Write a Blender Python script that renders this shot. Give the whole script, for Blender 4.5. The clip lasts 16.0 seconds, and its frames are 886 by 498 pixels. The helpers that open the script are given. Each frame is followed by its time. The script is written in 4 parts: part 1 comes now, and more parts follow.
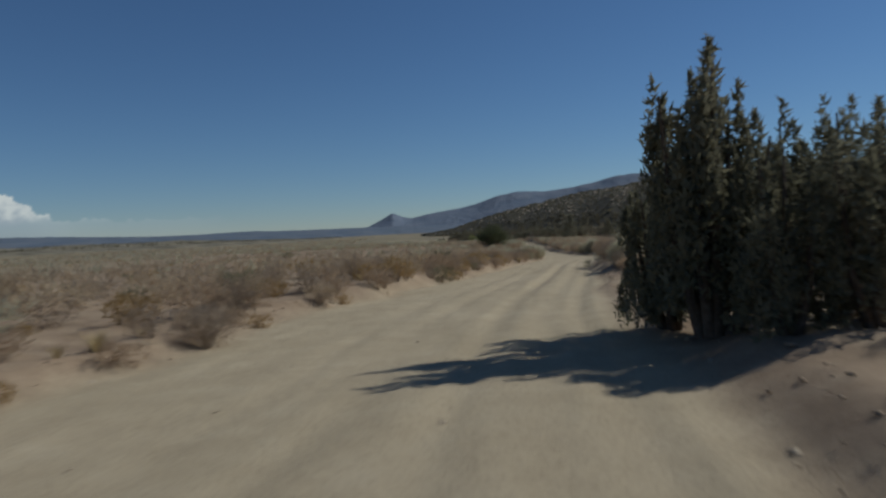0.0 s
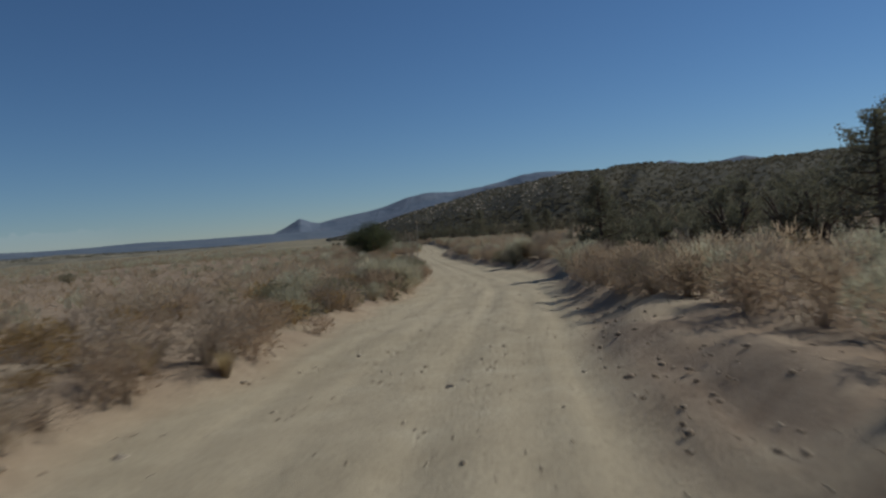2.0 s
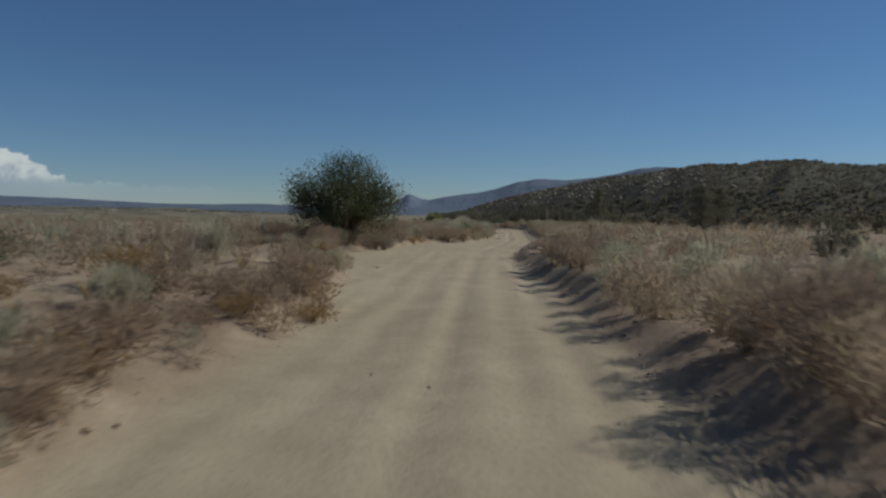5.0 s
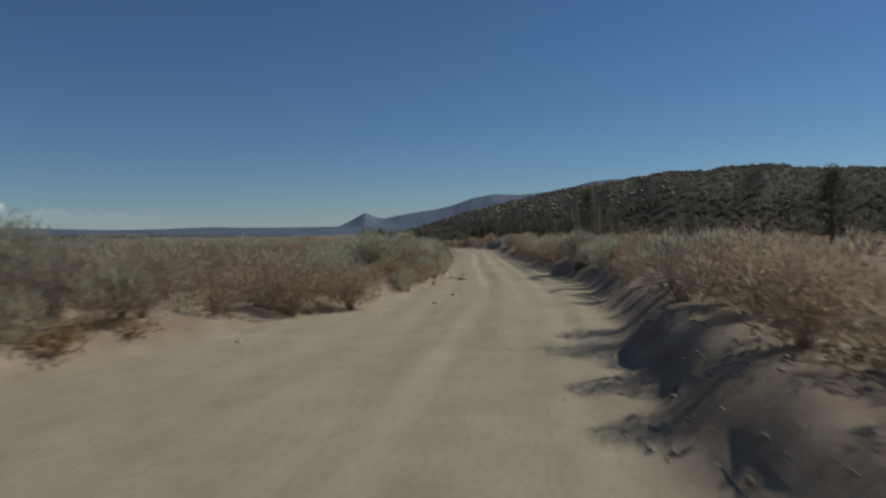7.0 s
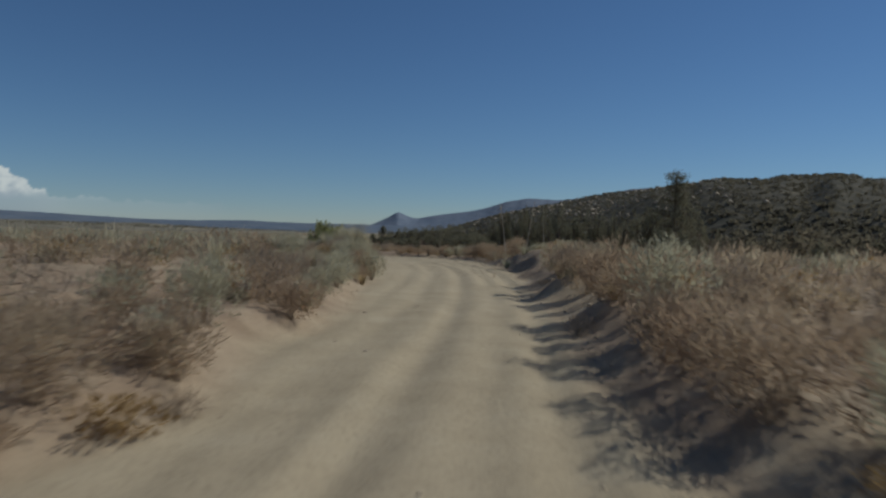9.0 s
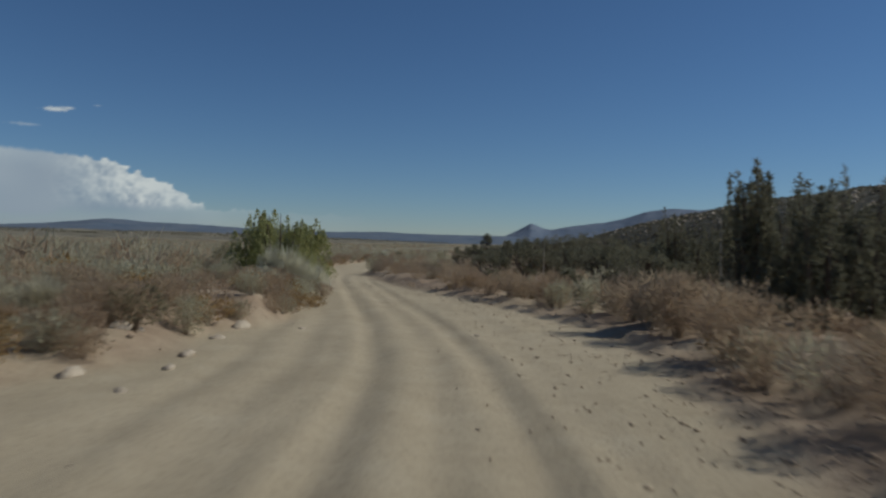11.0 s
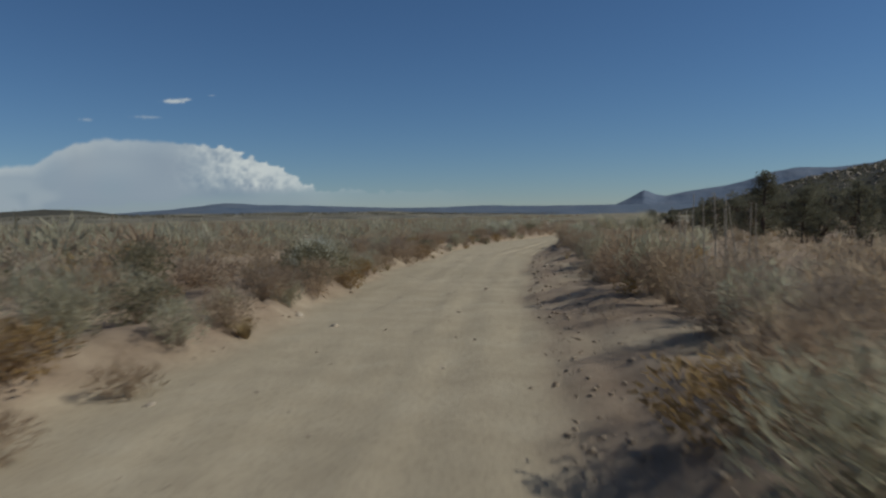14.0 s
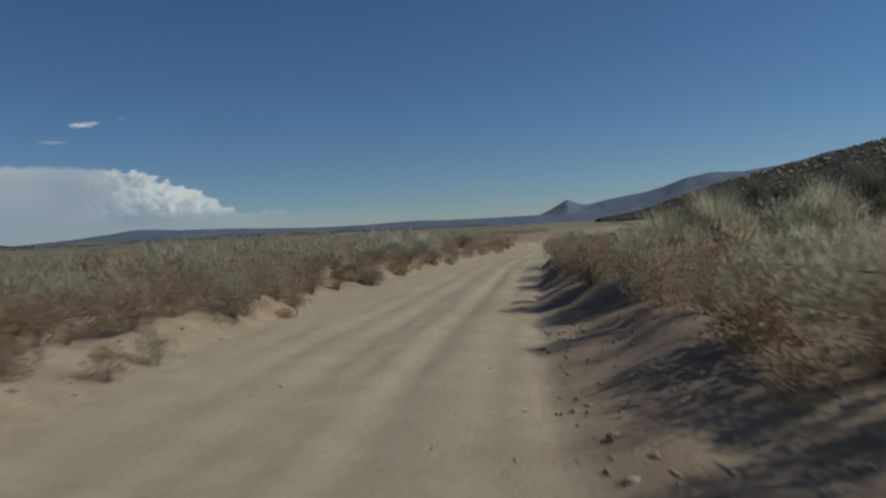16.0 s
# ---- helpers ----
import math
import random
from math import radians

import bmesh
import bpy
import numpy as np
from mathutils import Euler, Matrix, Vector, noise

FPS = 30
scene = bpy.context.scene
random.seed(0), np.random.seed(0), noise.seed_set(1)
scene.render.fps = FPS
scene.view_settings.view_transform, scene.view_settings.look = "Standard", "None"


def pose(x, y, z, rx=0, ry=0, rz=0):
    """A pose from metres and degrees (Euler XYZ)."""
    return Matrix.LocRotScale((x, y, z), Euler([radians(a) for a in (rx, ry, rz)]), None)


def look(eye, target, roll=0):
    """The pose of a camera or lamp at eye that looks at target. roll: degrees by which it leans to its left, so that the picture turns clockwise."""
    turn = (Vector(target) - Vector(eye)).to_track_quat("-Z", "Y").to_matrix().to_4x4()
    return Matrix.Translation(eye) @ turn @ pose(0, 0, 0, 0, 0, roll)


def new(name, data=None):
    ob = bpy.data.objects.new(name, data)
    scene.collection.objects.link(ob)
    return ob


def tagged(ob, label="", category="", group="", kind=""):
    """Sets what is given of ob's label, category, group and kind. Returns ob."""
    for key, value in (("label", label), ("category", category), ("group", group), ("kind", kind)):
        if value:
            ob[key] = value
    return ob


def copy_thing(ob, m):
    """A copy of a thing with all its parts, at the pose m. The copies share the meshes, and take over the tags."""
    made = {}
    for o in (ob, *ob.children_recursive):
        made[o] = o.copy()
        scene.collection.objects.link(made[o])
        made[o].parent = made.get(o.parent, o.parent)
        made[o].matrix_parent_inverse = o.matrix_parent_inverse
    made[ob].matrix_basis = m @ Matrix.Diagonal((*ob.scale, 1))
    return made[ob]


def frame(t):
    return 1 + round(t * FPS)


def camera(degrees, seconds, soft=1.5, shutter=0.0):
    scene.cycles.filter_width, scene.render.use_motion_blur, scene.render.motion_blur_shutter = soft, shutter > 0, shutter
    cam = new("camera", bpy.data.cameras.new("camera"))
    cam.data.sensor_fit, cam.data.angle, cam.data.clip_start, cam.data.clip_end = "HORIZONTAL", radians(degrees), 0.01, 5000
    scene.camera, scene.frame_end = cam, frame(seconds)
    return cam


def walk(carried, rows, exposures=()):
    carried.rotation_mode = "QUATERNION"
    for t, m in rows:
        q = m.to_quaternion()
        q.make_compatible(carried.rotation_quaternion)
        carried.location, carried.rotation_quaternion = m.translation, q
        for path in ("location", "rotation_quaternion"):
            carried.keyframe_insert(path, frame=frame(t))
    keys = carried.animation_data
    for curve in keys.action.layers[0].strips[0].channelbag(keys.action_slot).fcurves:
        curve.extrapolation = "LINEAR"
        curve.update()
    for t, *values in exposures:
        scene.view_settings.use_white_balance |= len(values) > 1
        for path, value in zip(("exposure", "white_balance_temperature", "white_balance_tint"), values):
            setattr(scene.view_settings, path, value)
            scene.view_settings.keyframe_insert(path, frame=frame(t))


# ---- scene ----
LENS = 64.0
EYE = 1.40
cam = camera(LENS, 16.0, soft=2.4, shutter=0.2)

# seconds, x, y, yaw (left), tilt (up), lean (to its left)
PATH = [
    (0, 0, 0, -4.15, -1.48, -2.55),
    (0.5, 1.58, 8.16, -9.09, 0.24, -0.96),
    (1, 3.81, 16.28, -13.08, -2.66, -0.5),
    (1.5, 6.13, 24.38, -10.28, -1.44, -0.36),
    (2, 8.3, 32.41, -11.29, -1.72, -4.48),
    (2.5, 10.67, 40.14, -14.16, -3.84, -2.81),
    (3, 13.08, 47.49, -13.69, -2.29, -0.71),
    (3.5, 15.09, 54.77, -8.57, -2.18, 1.59),
    (4, 16.55, 62.17, -5.09, -2.3, 2.1),
    (4.2, 17, 65.15, -3.31, -2.62, 1.88),
    (4.7, 17.97, 72.62, -2.9, -2.72, 1.15),
    (5.25, 18.98, 80.86, -2.45, -2.84, 0.34),
    (5.8, 19.93, 89.13, -2, -2.96, -0.47),
    (6.3, 20.75, 96.78, -1.59, -3.06, -1.21),
    (6.5, 21.08, 99.88, -2.09, -3.65, 1.83),
    (7, 22.23, 107.62, -6.13, -1.36, -0.97),
    (7.5, 23.96, 115.3, -10.72, -1.66, 2.16),
    (8, 25.74, 123.02, -6.69, -2.18, 3.8),
    (8.2, 26.29, 126.15, -4.41, -2.27, 3.24),
    (8.7, 27.45, 134.02, -3.76, -1.63, 2.02),
    (9.25, 28.63, 142.71, -3.04, -0.92, 0.68),
    (9.8, 29.7, 151.46, -2.33, -0.21, -0.67),
    (10.3, 30.59, 159.51, -1.68, 0.43, -1.89),
    (10.5, 30.88, 162.76, 0.15, -0.53, -1.79),
    (11, 30.95, 171.1, 7.29, -0.56, 1.5),
    (11.5, 29.83, 179.63, 16.31, -2.19, 4.07),
    (12, 27.62, 187.87, 22.48, -4.74, 3.91),
    (12.5, 25.23, 195.73, 20.08, -2.96, 4.09),
    (13, 22.98, 203.39, 21.24, -2.07, -1.05),
    (13.5, 20.9, 210.87, 18.47, -2.55, -1.03),
    (14, 19.2, 218.28, 15.92, -2.76, -0.79),
    (14.5, 17.68, 225.6, 16.21, -1.77, -0.17),
    (15, 16.27, 232.9, 14.25, -2.13, 0.53),
    (15.5, 15.08, 240.19, 12.94, -1.61, -2.54),
    (16, 14.16, 247.47, 10.07, -1.66, -3.17),
]


# the road's slow fall along y: metres along, metres down
FALL_Y = (-60, 0, 16, 40, 62, 82, 102, 120, 140, 165, 180, 200, 215, 230, 245, 265, 290, 330)
FALL_Z = (0.0, 0.0, -0.22, -0.8, -1.55, -2.1, -2.2, -2.27, -2.33, -2.33, -2.5, -2.9, -3.2, -3.55, -3.72, -4.08, -4.2, -4.2)


def fall(y):
    y = np.asarray(y, float)
    return sum(w * np.interp(y + d, FALL_Y, FALL_Z) for d, w in ((-9, 0.15), (-4, 0.2), (0, 0.3), (4, 0.2), (9, 0.15)))


def stand(x, y, yaw, tilt, lean):
    a, b = radians(yaw), radians(tilt)
    way = Vector((-math.sin(a) * math.cos(b), math.cos(a) * math.cos(b), math.sin(b)))
    eye = Vector((x, y, EYE + float(fall(y))))
    return look(eye, eye + way, lean)


EXPOSURE = -0.55
walk(cam, [(t, stand(x, y, yaw, tilt, lean)) for t, x, y, yaw, tilt, lean in PATH],
     exposures=[(0.0, EXPOSURE, 5350, 6), (16.0, EXPOSURE, 5350, 6)])

# ---- light: clear afternoon, the sun to the right of the road and a little ahead ----
SUN_AZ, SUN_EL = 74.0, 40.0
world = bpy.data.worlds.new("sky")
scene.world = world
world.use_nodes = True
wn = world.node_tree.nodes
wl = world.node_tree.links
for n in list(wn):
    wn.remove(n)
sky = wn.new("ShaderNodeTexSky")
sky.sky_type = "NISHITA"
sky.sun_disc = False
sky.sun_elevation = radians(SUN_EL)
sky.sun_rotation = radians(SUN_AZ)
sky.altitude = 900
sky.air_density = 1.0
sky.dust_density = 0.0
sky.ozone_density = 4.0
bg = wn.new("ShaderNodeBackground")
bg.inputs["Strength"].default_value = 0.065
out = wn.new("ShaderNodeOutputWorld")
wl.new(sky.outputs[0], bg.inputs["Color"])
wl.new(bg.outputs[0], out.inputs["Surface"])

sun = new("sun", bpy.data.lights.new("sun", "SUN"))
sun.data.energy = 4.4
sun.data.angle = radians(0.53)
sun.data.color = (1.0, 0.91, 0.74)
sun.matrix_world = look((0, 0, 0), (-math.sin(radians(SUN_AZ)) * math.cos(radians(SUN_EL)),
                                    -math.cos(radians(SUN_AZ)) * math.cos(radians(SUN_EL)),
                                    -math.sin(radians(SUN_EL))))


# ---- materials ----
def rgb(c):
    return (c[0], c[1], c[2], 1.0)


def material(name, rough=0.9):
    m = bpy.data.materials.new(name)
    m.use_nodes = True
    b = m.node_tree.nodes["Principled BSDF"]
    b.inputs["Roughness"].default_value = rough
    b.inputs["Specular IOR Level"].default_value = 0.15
    return m, m.node_tree.nodes, m.node_tree.links, b


def noise_node(n, l, scale, detail=4.0, coords="Object", rough=0.6):
    tc = n.new("ShaderNodeTexCoord")
    t = n.new("ShaderNodeTexNoise")
    t.inputs["Scale"].default_value = scale
    t.inputs["Detail"].default_value = detail
    t.inputs["Roughness"].default_value = rough
    l.new(tc.outputs[coords], t.inputs["Vector"])
    return t.outputs["Fac"]


def ramp(n, l, fac, stops):
    r = n.new("ShaderNodeValToRGB")
    while len(r.color_ramp.elements) < len(stops):
        r.color_ramp.elements.new(0.5)
    for e, (p, c) in zip(r.color_ramp.elements, stops):
        e.position = p
        e.color = rgb(c)
    l.new(fac, r.inputs["Fac"])
    return r.outputs["Color"]


def mix(n, l, fac, a, b, mode="MIX"):
    m = n.new("ShaderNodeMix")
    m.data_type = "RGBA"
    m.blend_type = mode
    for socket, value in ((m.inputs[0], fac), (m.inputs[6], a), (m.inputs[7], b)):
        if isinstance(value, (int, float)):
            socket.default_value = value
        elif isinstance(value, tuple):
            socket.default_value = rgb(value)
        else:
            l.new(value, socket)
    return m.outputs[2]


def bump(n, l, b, height, strength, distance):
    k = n.new("ShaderNodeBump")
    k.inputs["Strength"].default_value = strength
    k.inputs["Distance"].default_value = distance
    l.new(height, k.inputs["Height"])
    l.new(k.outputs[0], b.inputs["Normal"])


def ground_material():
    m, n, l, b = material("sandy_ground", 0.95)
    at = n.new("ShaderNodeAttribute")
    at.attribute_name = "road"
    far = n.new("ShaderNodeAttribute")
    far.attribute_name = "distance"
    big = noise_node(n, l, 0.22, 4)
    mid = noise_node(n, l, 1.6, 5)
    fine = noise_node(n, l, 22.0, 6, rough=0.75)
    sand = ramp(n, l, mid, [(0.25, (0.355, 0.275, 0.174)), (0.55, (0.445, 0.352, 0.228)), (0.8, (0.505, 0.412, 0.281))])
    sand = mix(n, l, 0.45, sand, ramp(n, l, big, [(0.3, (0.365, 0.286, 0.179)), (0.7, (0.485, 0.387, 0.257))]))
    grit = ramp(n, l, fine, [(0.30, (0.50, 0.48, 0.45)), (0.5, (1, 1, 1)), (0.75, (1.12, 1.1, 1.06))])
    sand = mix(n, l, 0.55, sand, grit, "MULTIPLY")
    soil = ramp(n, l, mid, [(0.25, (0.22, 0.15, 0.095)), (0.55, (0.32, 0.23, 0.15)), (0.8, (0.42, 0.32, 0.21))])
    soil = mix(n, l, 0.6, soil, grit, "MULTIPLY")
    near = mix(n, l, at.outputs["Fac"], soil, sand)
    plain = ramp(n, l, noise_node(n, l, 0.02, 8), [(0.3, (0.15, 0.122, 0.075)), (0.5, (0.24, 0.195, 0.12)), (0.72, (0.34, 0.27, 0.17))])
    colour = mix(n, l, far.outputs["Fac"], near, plain)
    l.new(colour, b.inputs["Base Color"])
    bump(n, l, b, fine, 0.55, 0.03)
    return m


def leaf_material(name, stops, rough=0.9, trans=0.55):
    """Foliage: one colour an object or island, with a light lighter or darker grain."""
    m, n, l, b = material(name, rough)
    oi = n.new("ShaderNodeObjectInfo")
    ge = n.new("ShaderNodeNewGeometry")

    def scaled(value, k, plus):
        q = n.new("ShaderNodeMath")
        q.operation = "MULTIPLY_ADD"
        l.new(value, q.inputs[0])
        q.inputs[1].default_value = k
        if isinstance(plus, float):
            q.inputs[2].default_value = plus
        else:
            l.new(plus, q.inputs[2])
        return q.outputs[0]

    spot = scaled(noise_node(n, l, 0.8, 2), 1.3, -0.42)
    shade = scaled(ge.outputs["Random Per Island"], 0.22, spot)
    shade = scaled(oi.outputs["Random"], 0.34, shade)
    c = ramp(n, l, shade, stops)
    patch = ramp(n, l, noise_node(n, l, 0.35, 2, "Generated"), [(0.3, (0.8, 0.8, 0.8)), (0.7, (1.15, 1.15, 1.15))])
    c = mix(n, l, 0.5, c, patch, "MULTIPLY")
    l.new(c, b.inputs["Base Color"])
    if trans:
        t = n.new("ShaderNodeBsdfTranslucent")
        l.new(c, t.inputs["Color"])
        s = n.new("ShaderNodeMixShader")
        s.inputs[0].default_value = trans
        l.new(b.outputs[0], s.inputs[1])
        l.new(t.outputs[0], s.inputs[2])
        l.new(s.outputs[0], n["Material Output"].inputs["Surface"])
    return m


def plain_material(name, dark, light, scale, rough=0.85, bumps=0.0):
    m, n, l, b = material(name, rough)
    f = noise_node(n, l, scale, 6)
    l.new(ramp(n, l, f, [(0.3, dark), (0.7, light)]), b.inputs["Base Color"])
    if bumps:
        bump(n, l, b, f, 0.6, bumps)
    return m


GROUND = ground_material()
RUST = leaf_material("rust_twigs", [(0.0, (0.30, 0.205, 0.13)), (0.35, (0.39, 0.28, 0.18)), (0.7, (0.45, 0.345, 0.225)), (1.0, (0.54, 0.435, 0.285))])
SAGE = leaf_material("sage_leaves", [(0.0, (0.36, 0.315, 0.20)), (0.5, (0.46, 0.415, 0.28)), (1.0, (0.56, 0.52, 0.365))])
BROOM = leaf_material("pale_broom_twigs", [(0.0, (0.42, 0.365, 0.235)), (0.5, (0.52, 0.46, 0.315)), (1.0, (0.62, 0.56, 0.41))], trans=0.55)
SILVER = leaf_material("silver_sage_leaves", [(0.0, (0.54, 0.50, 0.36)), (0.5, (0.65, 0.61, 0.46)), (1.0, (0.76, 0.72, 0.57))], trans=0.55)
STRAW = leaf_material("straw", [(0.0, (0.368, 0.270, 0.127)), (0.5, (0.483, 0.368, 0.190)), (1.0, (0.575, 0.471, 0.287))])
GREEN = leaf_material("dull_green_leaves", [(0.0, (0.17, 0.15, 0.085)), (0.5, (0.26, 0.225, 0.135)), (1.0, (0.36, 0.31, 0.20))])
GOLD = leaf_material("ochre_leaves", [(0.0, (0.27, 0.175, 0.075)), (0.5, (0.36, 0.24, 0.105)), (1.0, (0.44, 0.32, 0.155))])
PINE = leaf_material("pine_needles", [(0.0, (0.13, 0.122, 0.078)), (0.5, (0.20, 0.182, 0.115)), (1.0, (0.29, 0.26, 0.17))], trans=0.4)
JUNIPER = leaf_material("juniper_scales", [(0.0, (0.28, 0.275, 0.105)), (0.5, (0.37, 0.36, 0.145)), (1.0, (0.47, 0.44, 0.20))], trans=0.5)
OAK = leaf_material("oak_leaves", [(0.0, (0.07, 0.075, 0.036)), (0.5, (0.125, 0.13, 0.06)), (1.0, (0.22, 0.21, 0.12))], trans=0.3)
CHAPARRAL = leaf_material("chaparral", [(0.0, (0.088, 0.077, 0.052)), (0.5, (0.134, 0.115, 0.076)), (0.85, (0.182, 0.152, 0.102)), (1.0, (0.24, 0.195, 0.135))], trans=0.55)
DRYBRUSH = leaf_material("dry_hill_brush", [(0.0, (0.10, 0.09, 0.058)), (0.6, (0.16, 0.14, 0.09)), (1.0, (0.22, 0.19, 0.125))], trans=0.3)
BARK = plain_material("bark", (0.07, 0.05, 0.035), (0.17, 0.13, 0.095), 9.0, 0.95, 0.02)
TWIG = leaf_material("grey_twigs", [(0.0, (0.23, 0.17, 0.12)), (0.5, (0.33, 0.255, 0.18)), (1.0, (0.43, 0.345, 0.255))], trans=0.35)
STALK = plain_material("dry_stalk", (0.30, 0.24, 0.17), (0.50, 0.43, 0.33), 7.0, 0.8)
POD = plain_material("seed_pods", (0.13, 0.09, 0.06), (0.26, 0.19, 0.12), 12.0)
STONE = plain_material("granite_stone", (0.34, 0.265, 0.185), (0.52, 0.42, 0.305), 5.0, 0.9, 0.02)
PALE = plain_material("pale_rock", (0.32, 0.25, 0.175), (0.49, 0.40, 0.295), 4.0, 0.9, 0.02)


def hillside_material():
    m, n, l, b = material("hillside_scrub", 1.0)
    fine = noise_node(n, l, 0.22, 5, rough=0.75)
    c = ramp(n, l, fine, [(0.38, (0.034, 0.031, 0.021)), (0.5, (0.075, 0.064, 0.042)), (0.64, (0.145, 0.118, 0.078))])
    c = mix(n, l, 0.3, c, ramp(n, l, noise_node(n, l, 0.03, 4), [(0.35, (0.036, 0.032, 0.021)), (0.65, (0.125, 0.102, 0.067))]))
    l.new(c, b.inputs["Base Color"])
    bump(n, l, b, fine, 0.25, 0.8)
    return m


HILLSIDE = hillside_material()
CLOD = plain_material("dry_clods", (0.24, 0.17, 0.115), (0.42, 0.325, 0.22), 3.0, 0.95)
DRYHILL = plain_material("dry_hillside", (0.075, 0.066, 0.045), (0.30, 0.25, 0.17), 0.03, 0.95, 6.0)
# distance haze is painted into these two base colours as blue-grey
HAZED_RANGE = plain_material("hazed_range", (0.115, 0.14, 0.185), (0.17, 0.183, 0.215), 0.008, 1.0, 45.0)
HAZED_LOWHILLS = plain_material("hazed_low_hills", (0.095, 0.12, 0.16), (0.15, 0.16, 0.18), 0.008, 1.0, 40.0)
POST = plain_material("weathered_post", (0.06, 0.045, 0.035), (0.13, 0.10, 0.08), 10.0)


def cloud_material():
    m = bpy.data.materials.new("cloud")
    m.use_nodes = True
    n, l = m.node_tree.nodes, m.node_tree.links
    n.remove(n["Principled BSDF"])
    thick, lit_tone = n.new("ShaderNodeAttribute"), n.new("ShaderNodeAttribute")
    thick.attribute_name, lit_tone.attribute_name = "thick", "lit_tone"
    # the shell glows: ramp from shaded grey-blue to sunlit warm white
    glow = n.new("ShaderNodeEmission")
    l.new(ramp(n, l, lit_tone.outputs["Fac"], [(0.0, (0.31, 0.345, 0.375)), (0.45, (0.50, 0.505, 0.475)), (1.0, (0.86, 0.80, 0.66))]), glow.inputs["Color"])
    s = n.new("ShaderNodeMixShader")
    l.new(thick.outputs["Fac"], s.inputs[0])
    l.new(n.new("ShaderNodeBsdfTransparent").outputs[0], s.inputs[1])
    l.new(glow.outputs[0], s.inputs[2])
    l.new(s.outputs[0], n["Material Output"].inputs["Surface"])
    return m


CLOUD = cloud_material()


# ---- mesh tools ----
def mesh_of(name, verts, faces, mat):
    me = bpy.data.meshes.new(name)
    me.from_pydata([tuple(v) for v in verts], [], [tuple(f) for f in faces])
    me.materials.append(mat)
    me.update()
    return me


def mesh_fast(name, verts, faces, mat, smooth=False):
    """verts (n, 3) and faces (m, k) as arrays."""
    verts = np.asarray(verts, np.float32)
    faces = np.asarray(faces, np.int32)
    k = faces.shape[1]
    me = bpy.data.meshes.new(name)
    me.vertices.add(len(verts))
    me.vertices.foreach_set("co", verts.ravel())
    me.loops.add(faces.size)
    me.loops.foreach_set("vertex_index", faces.ravel())
    me.polygons.add(len(faces))
    me.polygons.foreach_set("loop_start", np.arange(0, faces.size, k, dtype=np.int32))
    me.polygons.foreach_set("loop_total", np.full(len(faces), k, np.int32))
    if smooth:
        me.polygons.foreach_set("use_smooth", np.ones(len(faces), bool))
    me.materials.append(mat)
    me.update()
    me.validate()
    return me


def part(name, me, parent, label=""):
    ob = new(name, me)
    ob.parent = parent
    if label:
        ob["label"] = label
    return ob


def join(pieces):
    """Several (verts, faces) pairs as one pair."""
    vs, fs, at = [], [], 0
    for v, f in pieces:
        vs.append(np.asarray(v, float))
        fs.append(np.asarray(f, int) + at)
        at += len(v)
    return np.concatenate(vs), np.concatenate(fs)


def value_noise(x, y, scale, seed):
    x, y = np.asarray(x, float) / scale, np.asarray(y, float) / scale
    i, j = np.floor(x).astype(np.int64), np.floor(y).astype(np.int64)
    fx, fy = x - i, y - j
    fx, fy = fx * fx * (3 - 2 * fx), fy * fy * (3 - 2 * fy)

    def corner(a, b):
        h = (a * 374761393 + b * 668265263 + seed * 1274126177) & 0x7FFFFFFF
        h = ((h ^ (h >> 13)) * 1103515245 + 12345) & 0x7FFFFFFF
        return ((h ^ (h >> 16)) & 0xFFFF) / 65535.0

    a = corner(i, j) * (1 - fx) + corner(i + 1, j) * fx
    b = corner(i, j + 1) * (1 - fx) + corner(i + 1, j + 1) * fx
    return (a * (1 - fy) + b * fy) * 2 - 1


def smooth(a, b, x):
    t = np.clip((np.asarray(x, float) - a) / (b - a), 0, 1)
    return t * t * (3 - 2 * t)


# ---- the lie of the land: a dirt road that winds along y, x = LINE(y) under the camera ----
LY = np.array([-60, 0, 12, 24, 36, 48, 60, 72, 84, 96, 108, 120, 132, 144, 156, 168, 180, 192, 204, 216, 228, 240, 252, 264, 278, 295, 320, 360, 420])
LX = np.array([-9, 0, 2.56, 6.03, 9.35, 13.24, 16.17, 17.89, 19.35, 20.67, 22.3, 25.11, 27.16, 28.8, 30.22, 31.05, 29.75, 26.32, 22.8, 19.69, 17.19, 15.11, 13.6, 12.6, 12.3, 13.0, 16, 22, 30])
WY = np.arange(0, 304, 8)
WLEFT = np.array([4.9, 4.95, 4.9, 4.2, 3.3, 3.3, 3.6, 3.2, 2.8, 2.75, 2.8, 2.6, 4.0, 5.9, 6.2, 4.0, 2.1, 2.05, 2.4, 2.6, 3.4, 4.6, 4.2, 2.5, 2.5, 2.8, 3.4, 3.4, 3.3, 3.3, 3.9, 3.7, 4.4, 4.8, 4.5, 3.8, 3.2, 3.0])
WRIGHT = np.array([1.5, 1.35, 1.2, 1.1, 0.85, 0.95, 1.15, 1.85, 2.1, 1.8, 1.75, 1.5, 1.1, 0.7, 0.85, 1.45, 1.65, 1.4, 1.1, 1.2, 1.3, 1.7, 2.6, 3.7, 3.0, 1.5, 0.7, 0.55, 0.6, 0.55, 0.55, 0.6, 0.55, 0.75, 0.8, 0.9, 1.0, 1.0])

# the right-hand bank: metres along, height, width of its face, height of the windrow at its foot, bare sand before the brush
BANK_SOUTH = [
